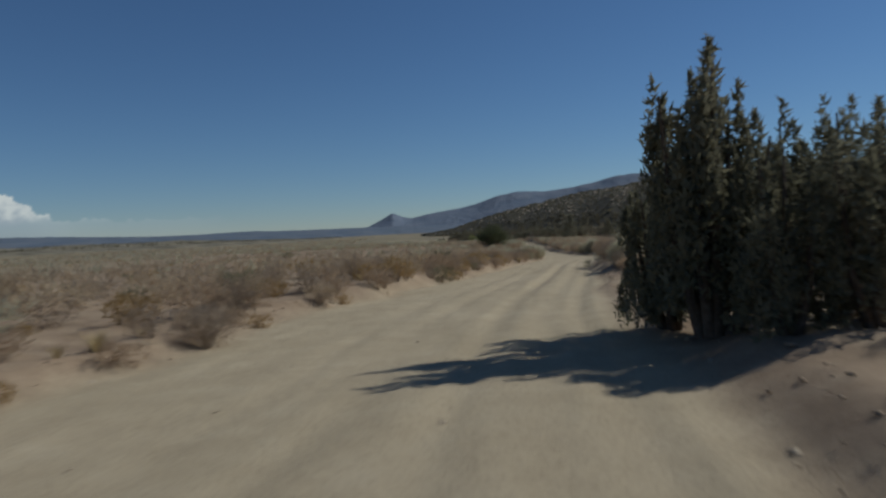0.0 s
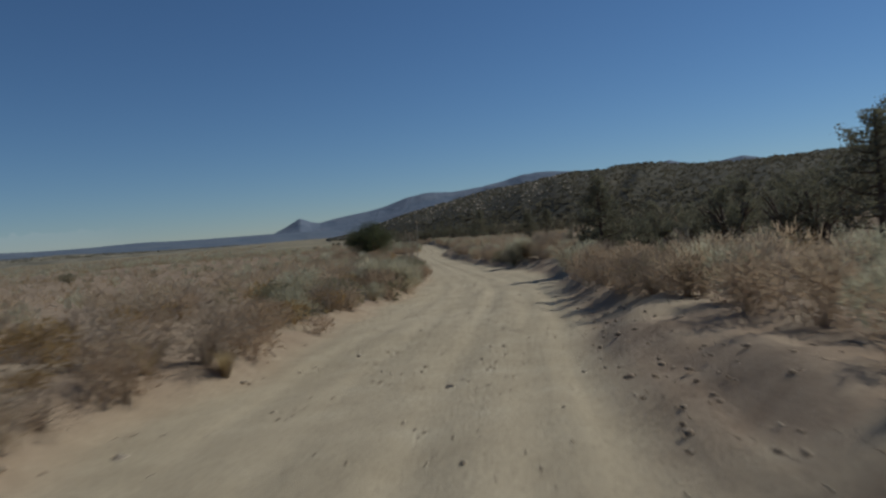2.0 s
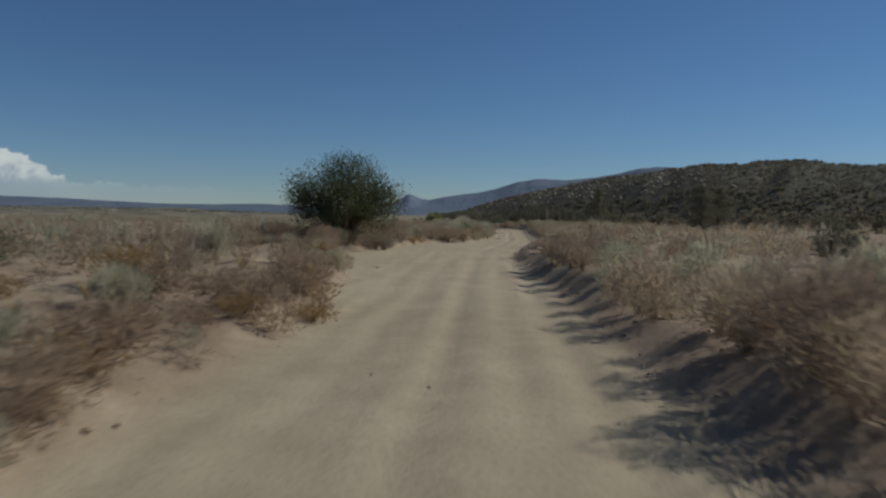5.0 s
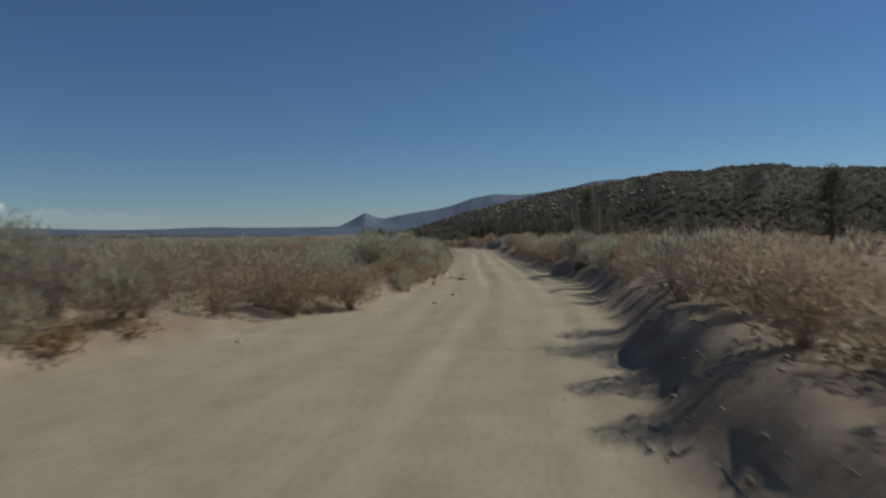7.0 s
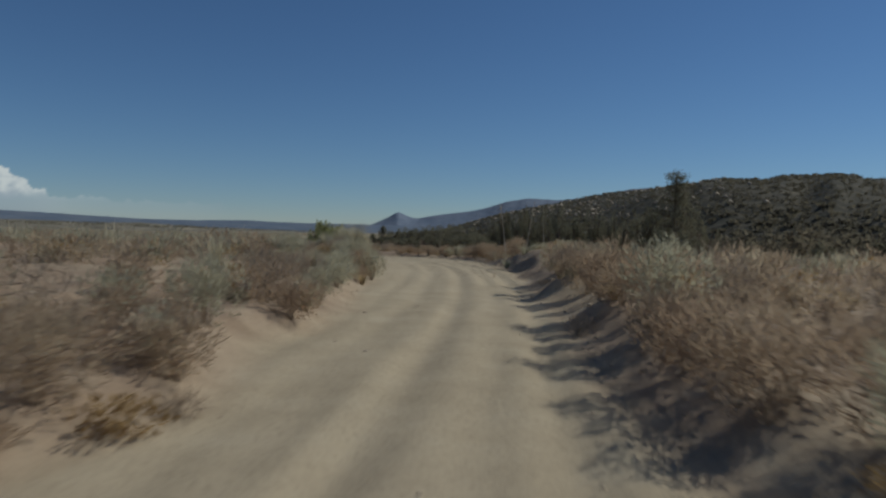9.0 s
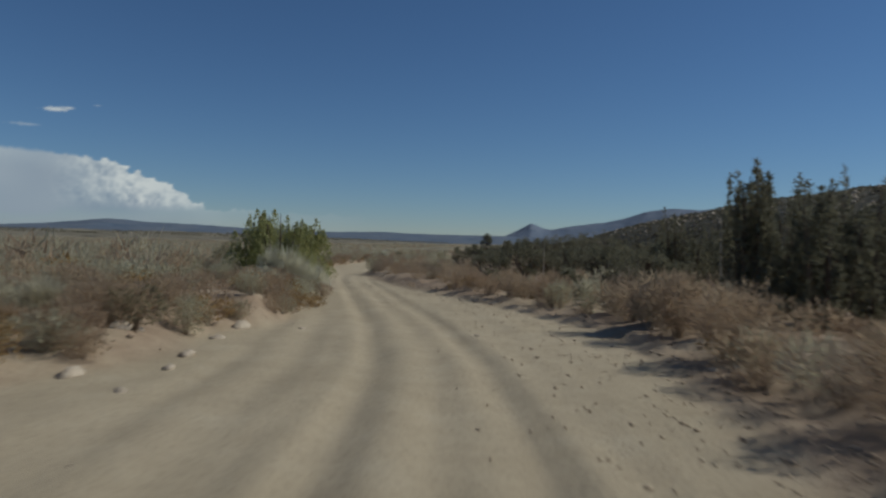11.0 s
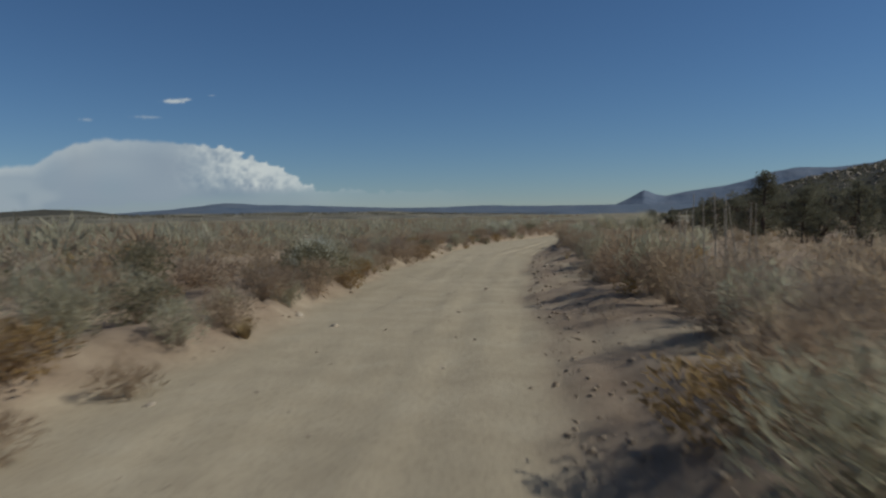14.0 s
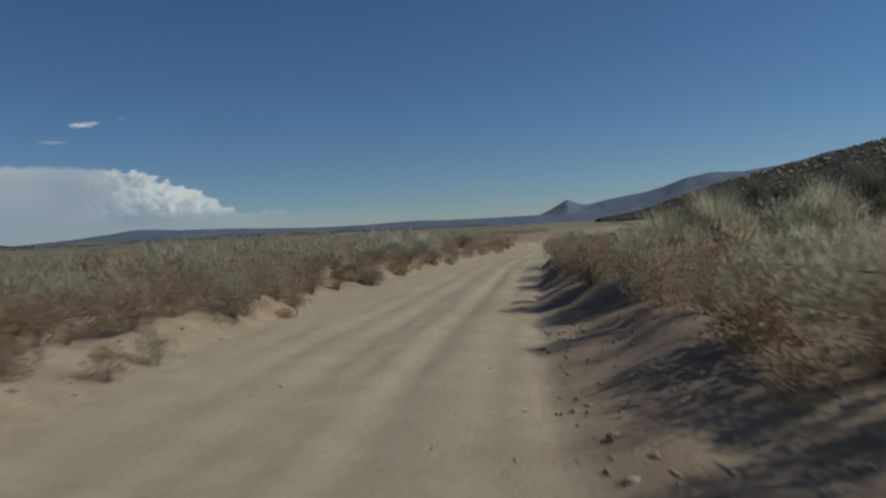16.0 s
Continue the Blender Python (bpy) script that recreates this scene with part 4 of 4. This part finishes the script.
    yucca(x, y, h, 500 + i, lean, True, 0.42)
yucca(32.7, 168.8, 2.8, 520, (-0.12, 0.02), True, 0.5, "leaning pale yucca stalk with sparse dry pods")
yucca(33.45, 168.8, 2.95, 521, (0.16, 0.0), False, 0.5, "bare grey yucca stalk leaning over the bank")
yucca(34.3, 168.9, 2.4, 522, (-0.05, 0.0), False, 0.4, "bare grey yucca stalk")
yucca(31.3, 196.2, 1.9, 523, (0.01, 0.0), False, 0.35, "bare grey yucca stalk")
yucca(34.9, 186.6, 2.2, 524, (-0.03, 0.0), False, 0.4, "bare grey yucca stalk")
yucca(36.3, 187.4, 2.1, 525, (0.05, 0.0), True, 0.4)
for i in range(10):
    g = np.random.default_rng(540 + i)
    yucca(20.0 + 0.17 * i, 235.2 + g.uniform(-0.6, 0.6), g.uniform(1.4, 2.15), 540 + i, (g.normal(0, 0.05), 0), i % 4 == 0, 0.3, "bare grey yucca stalk in a cluster", 1.1)

# larger shrubs that stand out along the way
def shrubs_at(rows):
    """Shrubs that stand out, one a row: kind, x, y, width, how tall for its width."""
    for kind, x, y, s, tall in rows:
        shrub(kind, x, y, s, tall * 0.9, (x * 7.1 + y * 3.3) % 6.28)


# first bend
shrubs_at((
    ("rust", 7.6, 22.6, 1, 0.7), ("rust", 8.4, 23.6, 1.2, 0.7), ("dead", 9.9, 24.8, 1.4, 0.8), ("broom", 8.4, 25, 1.45, 1.1),
    ("broom", 9.16, 25.3, 1.5, 1.15), ("broom", 10.1, 25.6, 1.45, 1.15), ("broom", 8.8, 25.9, 1.4, 1.1), ("rust", 9.8, 26, 1.5, 0.75),
    ("broom", 9.6, 26.2, 1.4, 1.1),
))
# before the yuccas
shrubs_at((
    ("green", 9, 48.8, 1.5, 0.9), ("green", 7.6, 50.2, 1.3, 0.9), ("sage", 8.2, 51, 1.7, 0.9), ("broom", 11.3, 54.6, 1.5, 0.9),
    ("broom", 10.5, 54.6, 1.5, 0.95), ("green", 11, 55.3, 1.6, 0.9), ("green", 11.5, 55.8, 1.3, 0.85),
))
# round the yuccas
shrubs_at((
    ("green", 13.4, 65.4, 1.2, 0.95), ("dead", 20.4, 66.8, 1.2, 0.8), ("rust", 13.6, 67.2, 1.1, 0.8), ("rust", 14.3, 67.6, 0.9, 0.8),
    ("rust", 21, 68.2, 1.6, 0.9), ("green", 14, 68.4, 1, 1), ("sage", 13.5, 68.6, 1.2, 1), ("dead", 21.2, 69.4, 2.2, 1.1),
    ("green", 14.15, 69.9, 1.1, 1.1), ("sage", 13.3, 69.9, 1.3, 1.1), ("broom", 19.7, 70, 1.45, 1.15), ("green", 13.75, 70.2, 1.3, 1.25),
    ("broom", 20.2, 70.2, 1.5, 1.2), ("rust", 21.8, 70.2, 2.2, 1.1), ("broom", 20.7, 70.4, 1.35, 1.1), ("green", 20, 70.8, 1.5, 1.1),
    ("dead", 22.4, 70.9, 2.4, 1.15), ("green", 20.7, 75.5, 1.5, 1), ("green", 21.8, 76.4, 1.6, 0.9),
))
# by the broad oak
shrubs_at((
    ("green", 9.4, 92.4, 2, 0.75), ("rust", 12, 104.2, 1.8, 0.9), ("rust", 13.2, 105.8, 1.7, 0.9), ("rust", 14.4, 107, 1.7, 0.8),
    ("sage", 15.4, 107.2, 1.3, 0.9), ("dead", 17.3, 110.2, 1.5, 1), ("green", 16.9, 111, 1.6, 0.9), ("rust", 16.2, 114.6, 1.9, 1.15),
    ("green", -16.6, 115.6, 2.4, 0.8), ("rust", 17, 116.4, 1.8, 1.1), ("rust", 15.6, 117, 2, 1.15), ("dead", 17.6, 118.6, 1.8, 1),
))
# rubble bank
shrubs_at((
    ("sage", 16.6, 119.4, 1.9, 1.1), ("rust", 20.9, 120.3, 1.8, 1), ("rust", 18.2, 120.6, 1.7, 1), ("rust", 21.9, 121.2, 1.6, 1),
    ("sage", 21.3, 122.4, 1.7, 1), ("sage", 23.2, 125.2, 1.1, 0.9), ("sage", 22.4, 127.8, 1.8, 1.05), ("dead", 28.9, 128.6, 0.9, 0.9),
    ("sage", 22.4, 129.3, 1.9, 0.85), ("rust", 22.9, 129.4, 1.7, 1), ("green", 29, 129.7, 1.5, 0.95), ("dead", 29.5, 130.4, 1.4, 0.95),
    ("sage", 22.2, 130.4, 1.85, 1.05),
))
# past the rubble bank
shrubs_at((
    ("sage", 21.8, 131.5, 1.8, 0.9), ("broom", 23, 131.8, 1.4, 0.95), ("sage", 21.4, 132.6, 1.8, 1.05), ("green", 22.6, 133.2, 1.6, 0.95),
    ("sage", 24.5, 133.4, 1.5, 1), ("sage", 23.3, 133.5, 1.7, 1), ("sage", 21, 134, 1.7, 0.9), ("broom", 23.7, 135.5, 1.3, 0.95),
    ("sage", 23, 136.2, 1.5, 0.9),
))
# before the juniper
shrubs_at((
    ("rust", 25.4, 169.5, 1.6, 0.8), ("sage", 26.5, 170.5, 1.5, 0.9), ("broom", 26, 172, 1.8, 1.3), ("broom", 25.4, 172.6, 1.7, 1.2),
    ("gold", 24.9, 186, 1.2, 0.8), ("gold", 25.5, 186.5, 1.25, 0.85), ("gold", 24.8, 187.2, 1.3, 0.85), ("rust", 24, 187.6, 1.3, 0.8),
    ("gold", 25.6, 187.9, 1, 0.7), ("sage", 24.9, 189.2, 1.1, 0.8), ("rust", 23.9, 190.3, 0.8, 0.7), ("sage", 22.2, 190.4, 1.1, 0.9),
))
# round the bright juniper
shrubs_at((
    ("dead", 23.1, 190.7, 0.9, 0.8), ("rust", 22.6, 191.2, 1.1, 0.8), ("rust", 23.6, 191.3, 1, 0.95), ("sage", 23.1, 191.5, 1, 0.9),
    ("dead", 24.15, 191.8, 0.9, 0.95), ("dead", 22.7, 191.9, 1.1, 1), ("silver", 22.9, 192.3, 1.05, 1.65), ("rust", 24.5, 192.3, 0.8, 0.9),
    ("silver", 23.4, 192.35, 1.1, 1.7), ("silver", 23.8, 192.5, 1.05, 1.6), ("silver", 24.2, 192.75, 0.95, 1.45),
))
# after the juniper
shrubs_at((
    ("green", 30.6, 203, 1, 0.9), ("green", 25.8, 206.8, 1.2, 0.9), ("green", 32.4, 208.2, 1.4, 0.85), ("rust", 16.4, 209.2, 1.8, 1),
    ("rust", 17.2, 210.6, 1.8, 1.05), ("sage", 15.2, 212, 1.6, 0.95), ("rust", 16.2, 212.4, 1.9, 1.1), ("green", 11.85, 213.4, 1.8, 1.3),
    ("dead", 17, 214.2, 1.8, 1), ("sage", 11, 214.8, 1.8, 1), ("green", 12.5, 215.2, 1.6, 1.1), ("rust", 15.6, 215.8, 1.9, 1.05),
))
# long left-hand brush
shrubs_at((
    ("sage", 13.8, 216, 1.5, 1.1), ("green", 13.2, 225.6, 1.2, 0.9), ("green", 12.3, 232.2, 1.6, 0.9), ("silver", 11.9, 233.2, 1.3, 1),
    ("sage", 11.5, 234.2, 1.9, 0.95), ("green", 15.55, 217.4, 0.75, 1.05), ("green", 14.95, 219.0, 0.95, 1.1), ("rust", 15.3, 221.6, 0.7, 1.0),
    ("rust", 14.3, 222.2, 0.85, 1.0), ("rust", 14.95, 223.3, 0.65, 1.0), ("rust", 10.9, 221.2, 1.4, 0.95),
    ("silver", 6.3, 287.0, 1.9, 0.95), ("silver", 5.4, 284.0, 1.7, 0.9), ("green", 7.0, 296.0, 1.6, 0.95),
))
# last mound
shrubs_at((
    ("dead", 17.2, 257.5, 1.2, 0.8), ("sage", 15.3, 259.2, 1.3, 1.1), ("rust", 16.6, 259.2, 1.3, 0.85), ("broom", 15.8, 259.9, 1.5, 1.1),
    ("silver", 17.6, 261, 1.2, 0.95), ("silver", 18.4, 261.2, 1.3, 1), ("sage", 19.3, 261.6, 1.4, 0.95), ("sage", 13.9, 270.5, 1.3, 0.8),
    ("broom", 16.9, 261.3, 1.7, 1.25), ("broom", 17.4, 262.4, 1.5, 1.25), ("sage", 18.6, 262.2, 2.1, 1.1), ("broom", 19.3, 262.8, 1.9, 1.25), ("gold", 19.7, 222.3, 1.2, 0.85),
))

g = np.random.default_rng(66)
for y0, y1 in ((12, 66), (70, 158), (174, 197), (213, 282)):
    y = y0
    while y < y1:
        size = g.uniform(0.9, 1.5)
        a, b = edges(np.array(y))
        x = float(line(np.array(y))) + float(b) + float(bank(y)[3]) + 0.1 * size + abs(g.normal(0, 0.35))
        shrub(("rust", "sage", "rust", "dead", "rust")[int(g.integers(0, 5))], x, y, size, g.uniform(0.8, 1.15), g.uniform(0, 6.28))
        y += 0.75 * size + g.uniform(0, 0.7)
for y0, y1 in ((1, 268),):
    y = y0
    while y < y1:
        size = g.uniform(0.6, 1.25)
        a, b = edges(np.array(y))
        x = float(line(np.array(y))) + float(a) - 0.3 * size - abs(g.normal(0, 0.4))
        shrub(("rust", "rust", "gold" if y < 40 else "sage", "dead", "rust")[int(g.integers(0, 5))], x, y, size, g.uniform(0.75, 1.15), g.uniform(0, 6.28))
        y += 0.9 * size + g.uniform(0, 0.9)

for i in range(60):
    y = g.uniform(216, 268)
    a, b = edges(np.array(y))
    x = float(line(np.array(y))) + float(b) + float(bank(y)[3]) * 0.6 + g.uniform(0.1, 3.2)
    shrub(("rust", "dead", "straw", "rust")[i % 4], x, y, g.uniform(0.3, 0.65), g.uniform(0.6, 0.9), g.uniform(0, 6.28))

for i in range(26):
    y = g.uniform(173, 186)
    a, b = edges(np.array(y))
    x = float(line(np.array(y))) + float(a) - g.uniform(0.5, 3.2)
    shrub(("rust", "sage", "rust", "dead")[i % 4], x, y, g.uniform(0.7, 1.25), g.uniform(0.65, 0.95), g.uniform(0, 6.28))


# ---- brush along both sides ----
g = np.random.default_rng(77)
PLACED = []


def kind_at(x, y, n, g):
    """Which brush grows where: rusty belts, grey sage, straw by the verge."""
    belt = float(value_noise(x, y, 9.0, 41))
    u = g.uniform()
    if abs(n) < 6 and u < 0.09:
        return "straw"
    if u < 0.17:
        return "dead"
    if u < 0.205:
        return "green"
    if u < (0.33 if y < 62 and n < 0 else 0.26):
        return "gold"
    if u < 0.30:
        return "broom"
    grey = 0.14 + 0.45 * belt + (-0.05 if y > 195 and -9 < n < 0 else 0.15 if y > 120 and n < 0 else -0.30 if y < 62 and n < 0 else -0.04)
    return "sage" if g.uniform() < grey else "rust"


def scatter(count, low, high, ymin, ymax, size, keep):
    """Places beside the road, between low and high metres from its edge."""
    made = 0
    for _ in range(count * 6):
        if made >= count:
            break
        y = g.uniform(ymin, ymax)
        sidew = -1 if g.uniform() < 0.52 else 1
        a, b = edges(np.array(y))
        off = low + (high - low) * g.uniform() ** (2.0 if keep else 1.25)
        n = float(a) - off if sidew < 0 else float(b) + off
        x = float(line(np.array(y))) + n
        s = g.uniform(*size)
        if math.hypot((x - 15.6) / 1.4, y - 108.6) < 1.6 or float(value_noise(x, y, 3.4, 43)) < -0.75:
            continue
        if math.hypot(x - 16.45, y - 53.2) < 0.9 or math.hypot(x - 21.4, y - 215.9) < 0.7:
            continue
        if n > 0 and off < float(bank(y)[3]) + 0.1 * s and (s > 0.7 or g.uniform() < 0.9):
            continue
        if keep and any(abs(x - p[0]) < 0.33 * (s + p[2]) and abs(y - p[1]) < 0.33 * (s + p[2]) for p in PLACED):
            continue
        if keep:
            PLACED.append((x, y, s))
        made += 1
        yield x, y, n, s


for x, y, n, s in scatter(1100, 0.0, 4.2, -1, 285, (0.45, 1.35), True):
    kind = kind_at(x, y, n, g)
    if COUNT.get(kind, 0) >= 310:
        continue
    shrub(kind, x, y, s * (0.7 if kind == "straw" else 1.0), g.uniform(0.7, 1.2), g.uniform(0, 6.28))


def brush_field(name, spots, rich, label):
    """Brush past counting, joined by kind."""
    lib = {k: [shrub_meshes(k, np.random.default_rng(2000 + 13 * i + j), rich) for j in range(5)] for i, k in enumerate(SHRUBS)}
    by = {}
    heights = land(np.array([q[1] for q in spots]), np.array([q[2] for q in spots]))
    for i, (kind, x, y, s, tall) in enumerate(spots):
        leaf, stem = lib[kind][i % 5]
        v, f = leaf
        a = (i * 2.399) % 6.283
        c, si = math.cos(a), math.sin(a)
        w = np.stack([(v[:, 0] * c - v[:, 1] * si) * s, (v[:, 0] * si + v[:, 1] * c) * s, v[:, 2] * s * tall], -1)
        by.setdefault(kind, []).append((w + np.array([x, y, heights[i] - 0.03]), f))
    for kind, pieces in by.items():
        ob = new(name, mesh_fast(name, *join(pieces), SHRUBS[kind][1]))
        tagged(ob, SHRUBS[kind][2].replace("tuft", "tufts").split(" on ")[0] + label, "brush", kind="stuff")


spots = []
for x, y, n, s in scatter(1500, 0.15, 3.6, -2, 300, (0.4, 1.1), False):
    spots.append((kind_at(x, y, n, g), x, y, s, g.uniform(0.65, 1.1)))
brush_field("brush_verge", spots, 0.24, " filling the verge")
spots = []
for x, y, n, s in scatter(2800, 3.2, 11.5, -2, 320, (0.5, 1.4), False):
    spots.append((kind_at(x, y, n, g), x, y, s, g.uniform(0.7, 1.15)))
brush_field("brush_near", spots, 0.10, " behind the verge")
spots = []
for x, y, n, s in scatter(6200, 11, 60, -5, 400, (0.5, 1.5), False):
    spots.append((kind_at(x, y, n, g), x, y, s, g.uniform(0.65, 1.05)))
for x, y, n, s in scatter(2600, 7, 60, 186, 330, (1.1, 2.0), False):
    if n < 0:
        spots.append(("sage" if g.uniform() < 0.55 else "broom" if g.uniform() < 0.3 else "rust", x, y, s, g.uniform(0.8, 1.15)))
brush_field("brush_plain", spots, 0.032, " across the plain")
spots = []
for x, y, n, s in scatter(8500, 52, 330, 20, 760, (1.2, 2.8), False):
    spots.append((kind_at(x, y, n, g), x, y, s, g.uniform(0.6, 0.95)))
brush_field("brush_far", spots, 0.016, " far across the plain")


# ---- woodland at the foot of the hill ----
def woodland():
    g = np.random.default_rng(91)
    pieces = []
    for i in range(1150):
        y = g.uniform(60, 560)
        n = g.uniform(34, 230) if y < 300 else g.uniform(16, 240)
        if n < 60 and g.uniform() < 0.45:
            continue
        x = float(line(np.array(min(y, 420)))) + n
        h = g.uniform(1.9, 4.2) * (1.6 if n > 110 else 1.2 if n > 60 else 1.0)
        w = h * g.uniform(0.7, 1.1)
        m = 120 if n < 90 else 60
        d = g.standard_normal((m, 3))
        d /= np.linalg.norm(d, axis=1)[:, None]
        c = d * g.uniform(0.5, 1, (m, 1)) ** 0.5 * np.array([w * 0.5, w * 0.5, h * 0.46]) + np.array([x, y, h * 0.5 + float(land(x, y))])
        taper = 1 - 0.45 * np.clip(((c[:, 2] - float(land(x, y))) / h - 0.5), 0, 1)
        c[:, 0] = x + (c[:, 0] - x) * taper
        pieces.append(chips(c, (0.14 if m > 80 else 0.20) * h, g))
    tagged(new("woodland", mesh_fast("woodland", *join(pieces), CHAPARRAL)), "dark scrub woodland below the hill", "trees", kind="stuff")


woodland()

# ---- stones ----
g = np.random.default_rng(55)
def stones_at(rows):
    """Single stones, one a row: x, y, width, whether pale."""
    for x, y, s, pale in rows:
        rock(x, y, s * 0.7, pale, int(x * 7 + y), x)


stones_at((
    (9.47, 30.8, 0.6, True), (10.6, 31.4, 0.5, True), (21, 64.2, 1.2, True), (20.5, 117.4, 0.2, True), (23.6, 122.2, 0.4, True), (24.2, 123.9, 0.3, True),
    (25.2, 129.6, 0.5, False), (25.14, 130.2, 0.42, True), (24.93, 130.3, 0.4, True), (24.6, 130.6, 0.28, False), (25.4, 131, 0.25, False), (24.2, 131.2, 0.2, False),
))
stones_at((
    (25.4, 132.1, 0.35, False), (25.15, 132.1, 0.25, True), (25.6, 132.2, 0.28, True), (23.9, 132.4, 0.22, False), (24.35, 132.6, 0.5, True), (24.95, 132.8, 0.6, True),
    (24.66, 132.9, 0.3, True), (26.1, 136.4, 0.3, True), (27.5, 168.8, 0.42, True), (27.2, 177.2, 0.3, True), (26.25, 177.8, 0.6, True), (25.3, 178.5, 0.6, True),
    (26.9, 178.6, 0.4, True), (26.65, 179.5, 0.5, True), (25.6, 179.7, 0.6, True), (33.1, 179.8, 0.3, False), (25.7, 180, 0.36, True), (34.1, 180.4, 1, True),
))
stones_at((
    (26.3, 181.2, 0.45, True), (33.6, 181.3, 0.35, False), (34.2, 182.6, 0.45, True), (26, 182.6, 0.75, True), (30.07, 182.8, 0.22, False), (34.2, 182.9, 0.8, True),
    (27, 183, 0.3, False), (33.5, 184.9, 0.9, True), (33.5, 188.5, 0.7, True), (24.55, 192.8, 0.34, True), (24.3, 196.1, 0.16, False), (23.74, 196.2, 0.2, False),
    (22.5, 212.8, 0.3, True), (21.6, 216.3, 0.62, True), (24.9, 217.1, 0.42, True), (17.2, 225.2, 0.16, False), (14.9, 227.6, 0.3, False), (13.9, 228.4, 0.4, True),
    (16.17, 229.8, 0.2, False), (15.7, 234.2, 0.22, False), (16.24, 238.6, 0.25, False), (16.6, 239.4, 0.3, False), (16.33, 239.65, 0.32, False),
))
for i in range(170):
    y = g.uniform(4, 262)
    a, b = edges(np.array(y))
    n = float(a) + g.normal(-0.1, 0.5) if g.uniform() < 0.5 else float(b) + g.normal(0.2, 0.5)
    if g.uniform() < 0.2:
        n = g.uniform(float(a), float(b))
    rock(float(line(np.array(y))) + n, y, g.uniform(0.05, 0.17) ** 1.0, g.uniform() < 0.35, i, g.uniform(0, 6))
gp, gs = [], []
for i in range(5200):
    y = g.uniform(2, 270) if i < 2600 else g.uniform(32, 78)
    a, b = edges(np.array(y))
    n = g.uniform(float(a) - 0.8, float(b) + 0.9)
    if g.uniform() < 0.35 and 158 < y < 192:
        n = float(b) + g.normal(0.2, 0.7)
    x = float(line(np.array(y))) + n
    gp.append((x, y))
    gs.append(0.007 + 0.02 * g.uniform() ** 2.5)
cp, cs = [], []
for i in range(7500):
    y = g.uniform(2, 275)
    a, b = edges(np.array(y))
    off = abs(g.normal(0, 1.1)) + 0.02
    n = float(a) - off if g.uniform() < 0.42 else float(b) + off
    x = float(line(np.array(y))) + n
    cp.append((x, y))
    cs.append((0.01 + 0.035 * g.uniform() ** 2) * (1.8 if g.uniform() < 0.05 else 1.0))
for y0, y1, reach, count in ((101, 113, 3.6, 900), (200, 223, 2.2, 800), (8, 24, 2.5, 250), (34, 47, 2.0, 300), (164, 174, 3.0, 600), (224, 258, 2.2, 700)):
    for i in range(count):
        y = g.uniform(y0, y1)
        a, b = edges(np.array(y))
        x = float(line(np.array(y))) + float(b) + reach * g.uniform() ** 1.3
        cp.append((x, y))
        cs.append(0.009 + 0.04 * g.uniform() ** 4)
for i in range(1800):
    y = g.uniform(162, 202)
    a, b = edges(np.array(y))
    n = float(b) - abs(g.normal(0, 1.3)) + 0.5
    x = float(line(np.array(y))) + n
    cp.append((x, y))
    cs.append(g.uniform(0.007, 0.022) * (1.8 if g.uniform() < 0.05 else 1.0))


def settle(places):
    p = np.array(places)
    return np.concatenate([p, land(p[:, 0], p[:, 1])[:, None] + 0.004], 1)


v, f = lumps(settle(cp), cs, 0.6)
tagged(new("clods", mesh_fast("clods", v, f, CLOD)), "dry clods and rubble along both verges", "soil", kind="stuff")
v, f = lumps(settle(gp), gs, 0.4)
tagged(new("gravel", mesh_fast("gravel", v, f, STONE)), "loose brown gravel strewn over the road", "gravel", kind="stuff")


# ---- a fallen branch by the verge ----
def fallen_branch(x, y, length, turn):
    g = np.random.default_rng(int(x * 10))
    root = place(new("fallen_branch"), x, y, turn, 0)
    spine = [np.array([length * t, 0.10 * length * math.sin(3 * t), 0.03 + 0.05 * length * t]) for t in np.linspace(0, 1, 6)]
    part("limb", mesh_fast("limb", *tube(spine, np.linspace(0.035, 0.012, 6), 7), STALK), root)
    for k in range(5):
        p = spine[k + 1]
        a = g.uniform(0.4, 1.0) * (1 if k % 2 else -1)
        reach = length * g.uniform(0.18, 0.32)
        q = p + np.array([math.cos(a) * reach, math.sin(a) * reach, reach * g.uniform(0.1, 0.5)])
        part("twig", mesh_fast("twig", *tube([p, (p + q) / 2 + np.array([0, 0, 0.03]), q], [0.012, 0.009, 0.004], 5), STALK), root)
    return tagged(root, "bleached dead branch lying on the sand", "branch")


fallen_branch(9.2, 32.5, 1.1, 0.5)
fallen_branch(30.0, 137.6, 0.9, 2.4)


# ---- posts ----
def post(x, y, h, r, lean, label):
    root = place(new("fence_post"), x, y, 0)
    v, f = tube([(0, 0, -0.1), (lean * h * 0.5, 0, h * 0.5), (lean * h, 0, h * 0.97), (lean * h, 0, h)], [r * 1.1, r, r * 0.92, r * 0.55], 9)
    part("shaft", mesh_fast("shaft", v, f, POST), root)
    return tagged(root, label, "post", "posts along the road")


post(13.5, 82.5, 0.9, 0.05, 0.03, "weathered grey-brown wooden post in the brush")
post(14.3, 271.5, 1.0, 0.07, -0.02, "short dark post beside the far road")
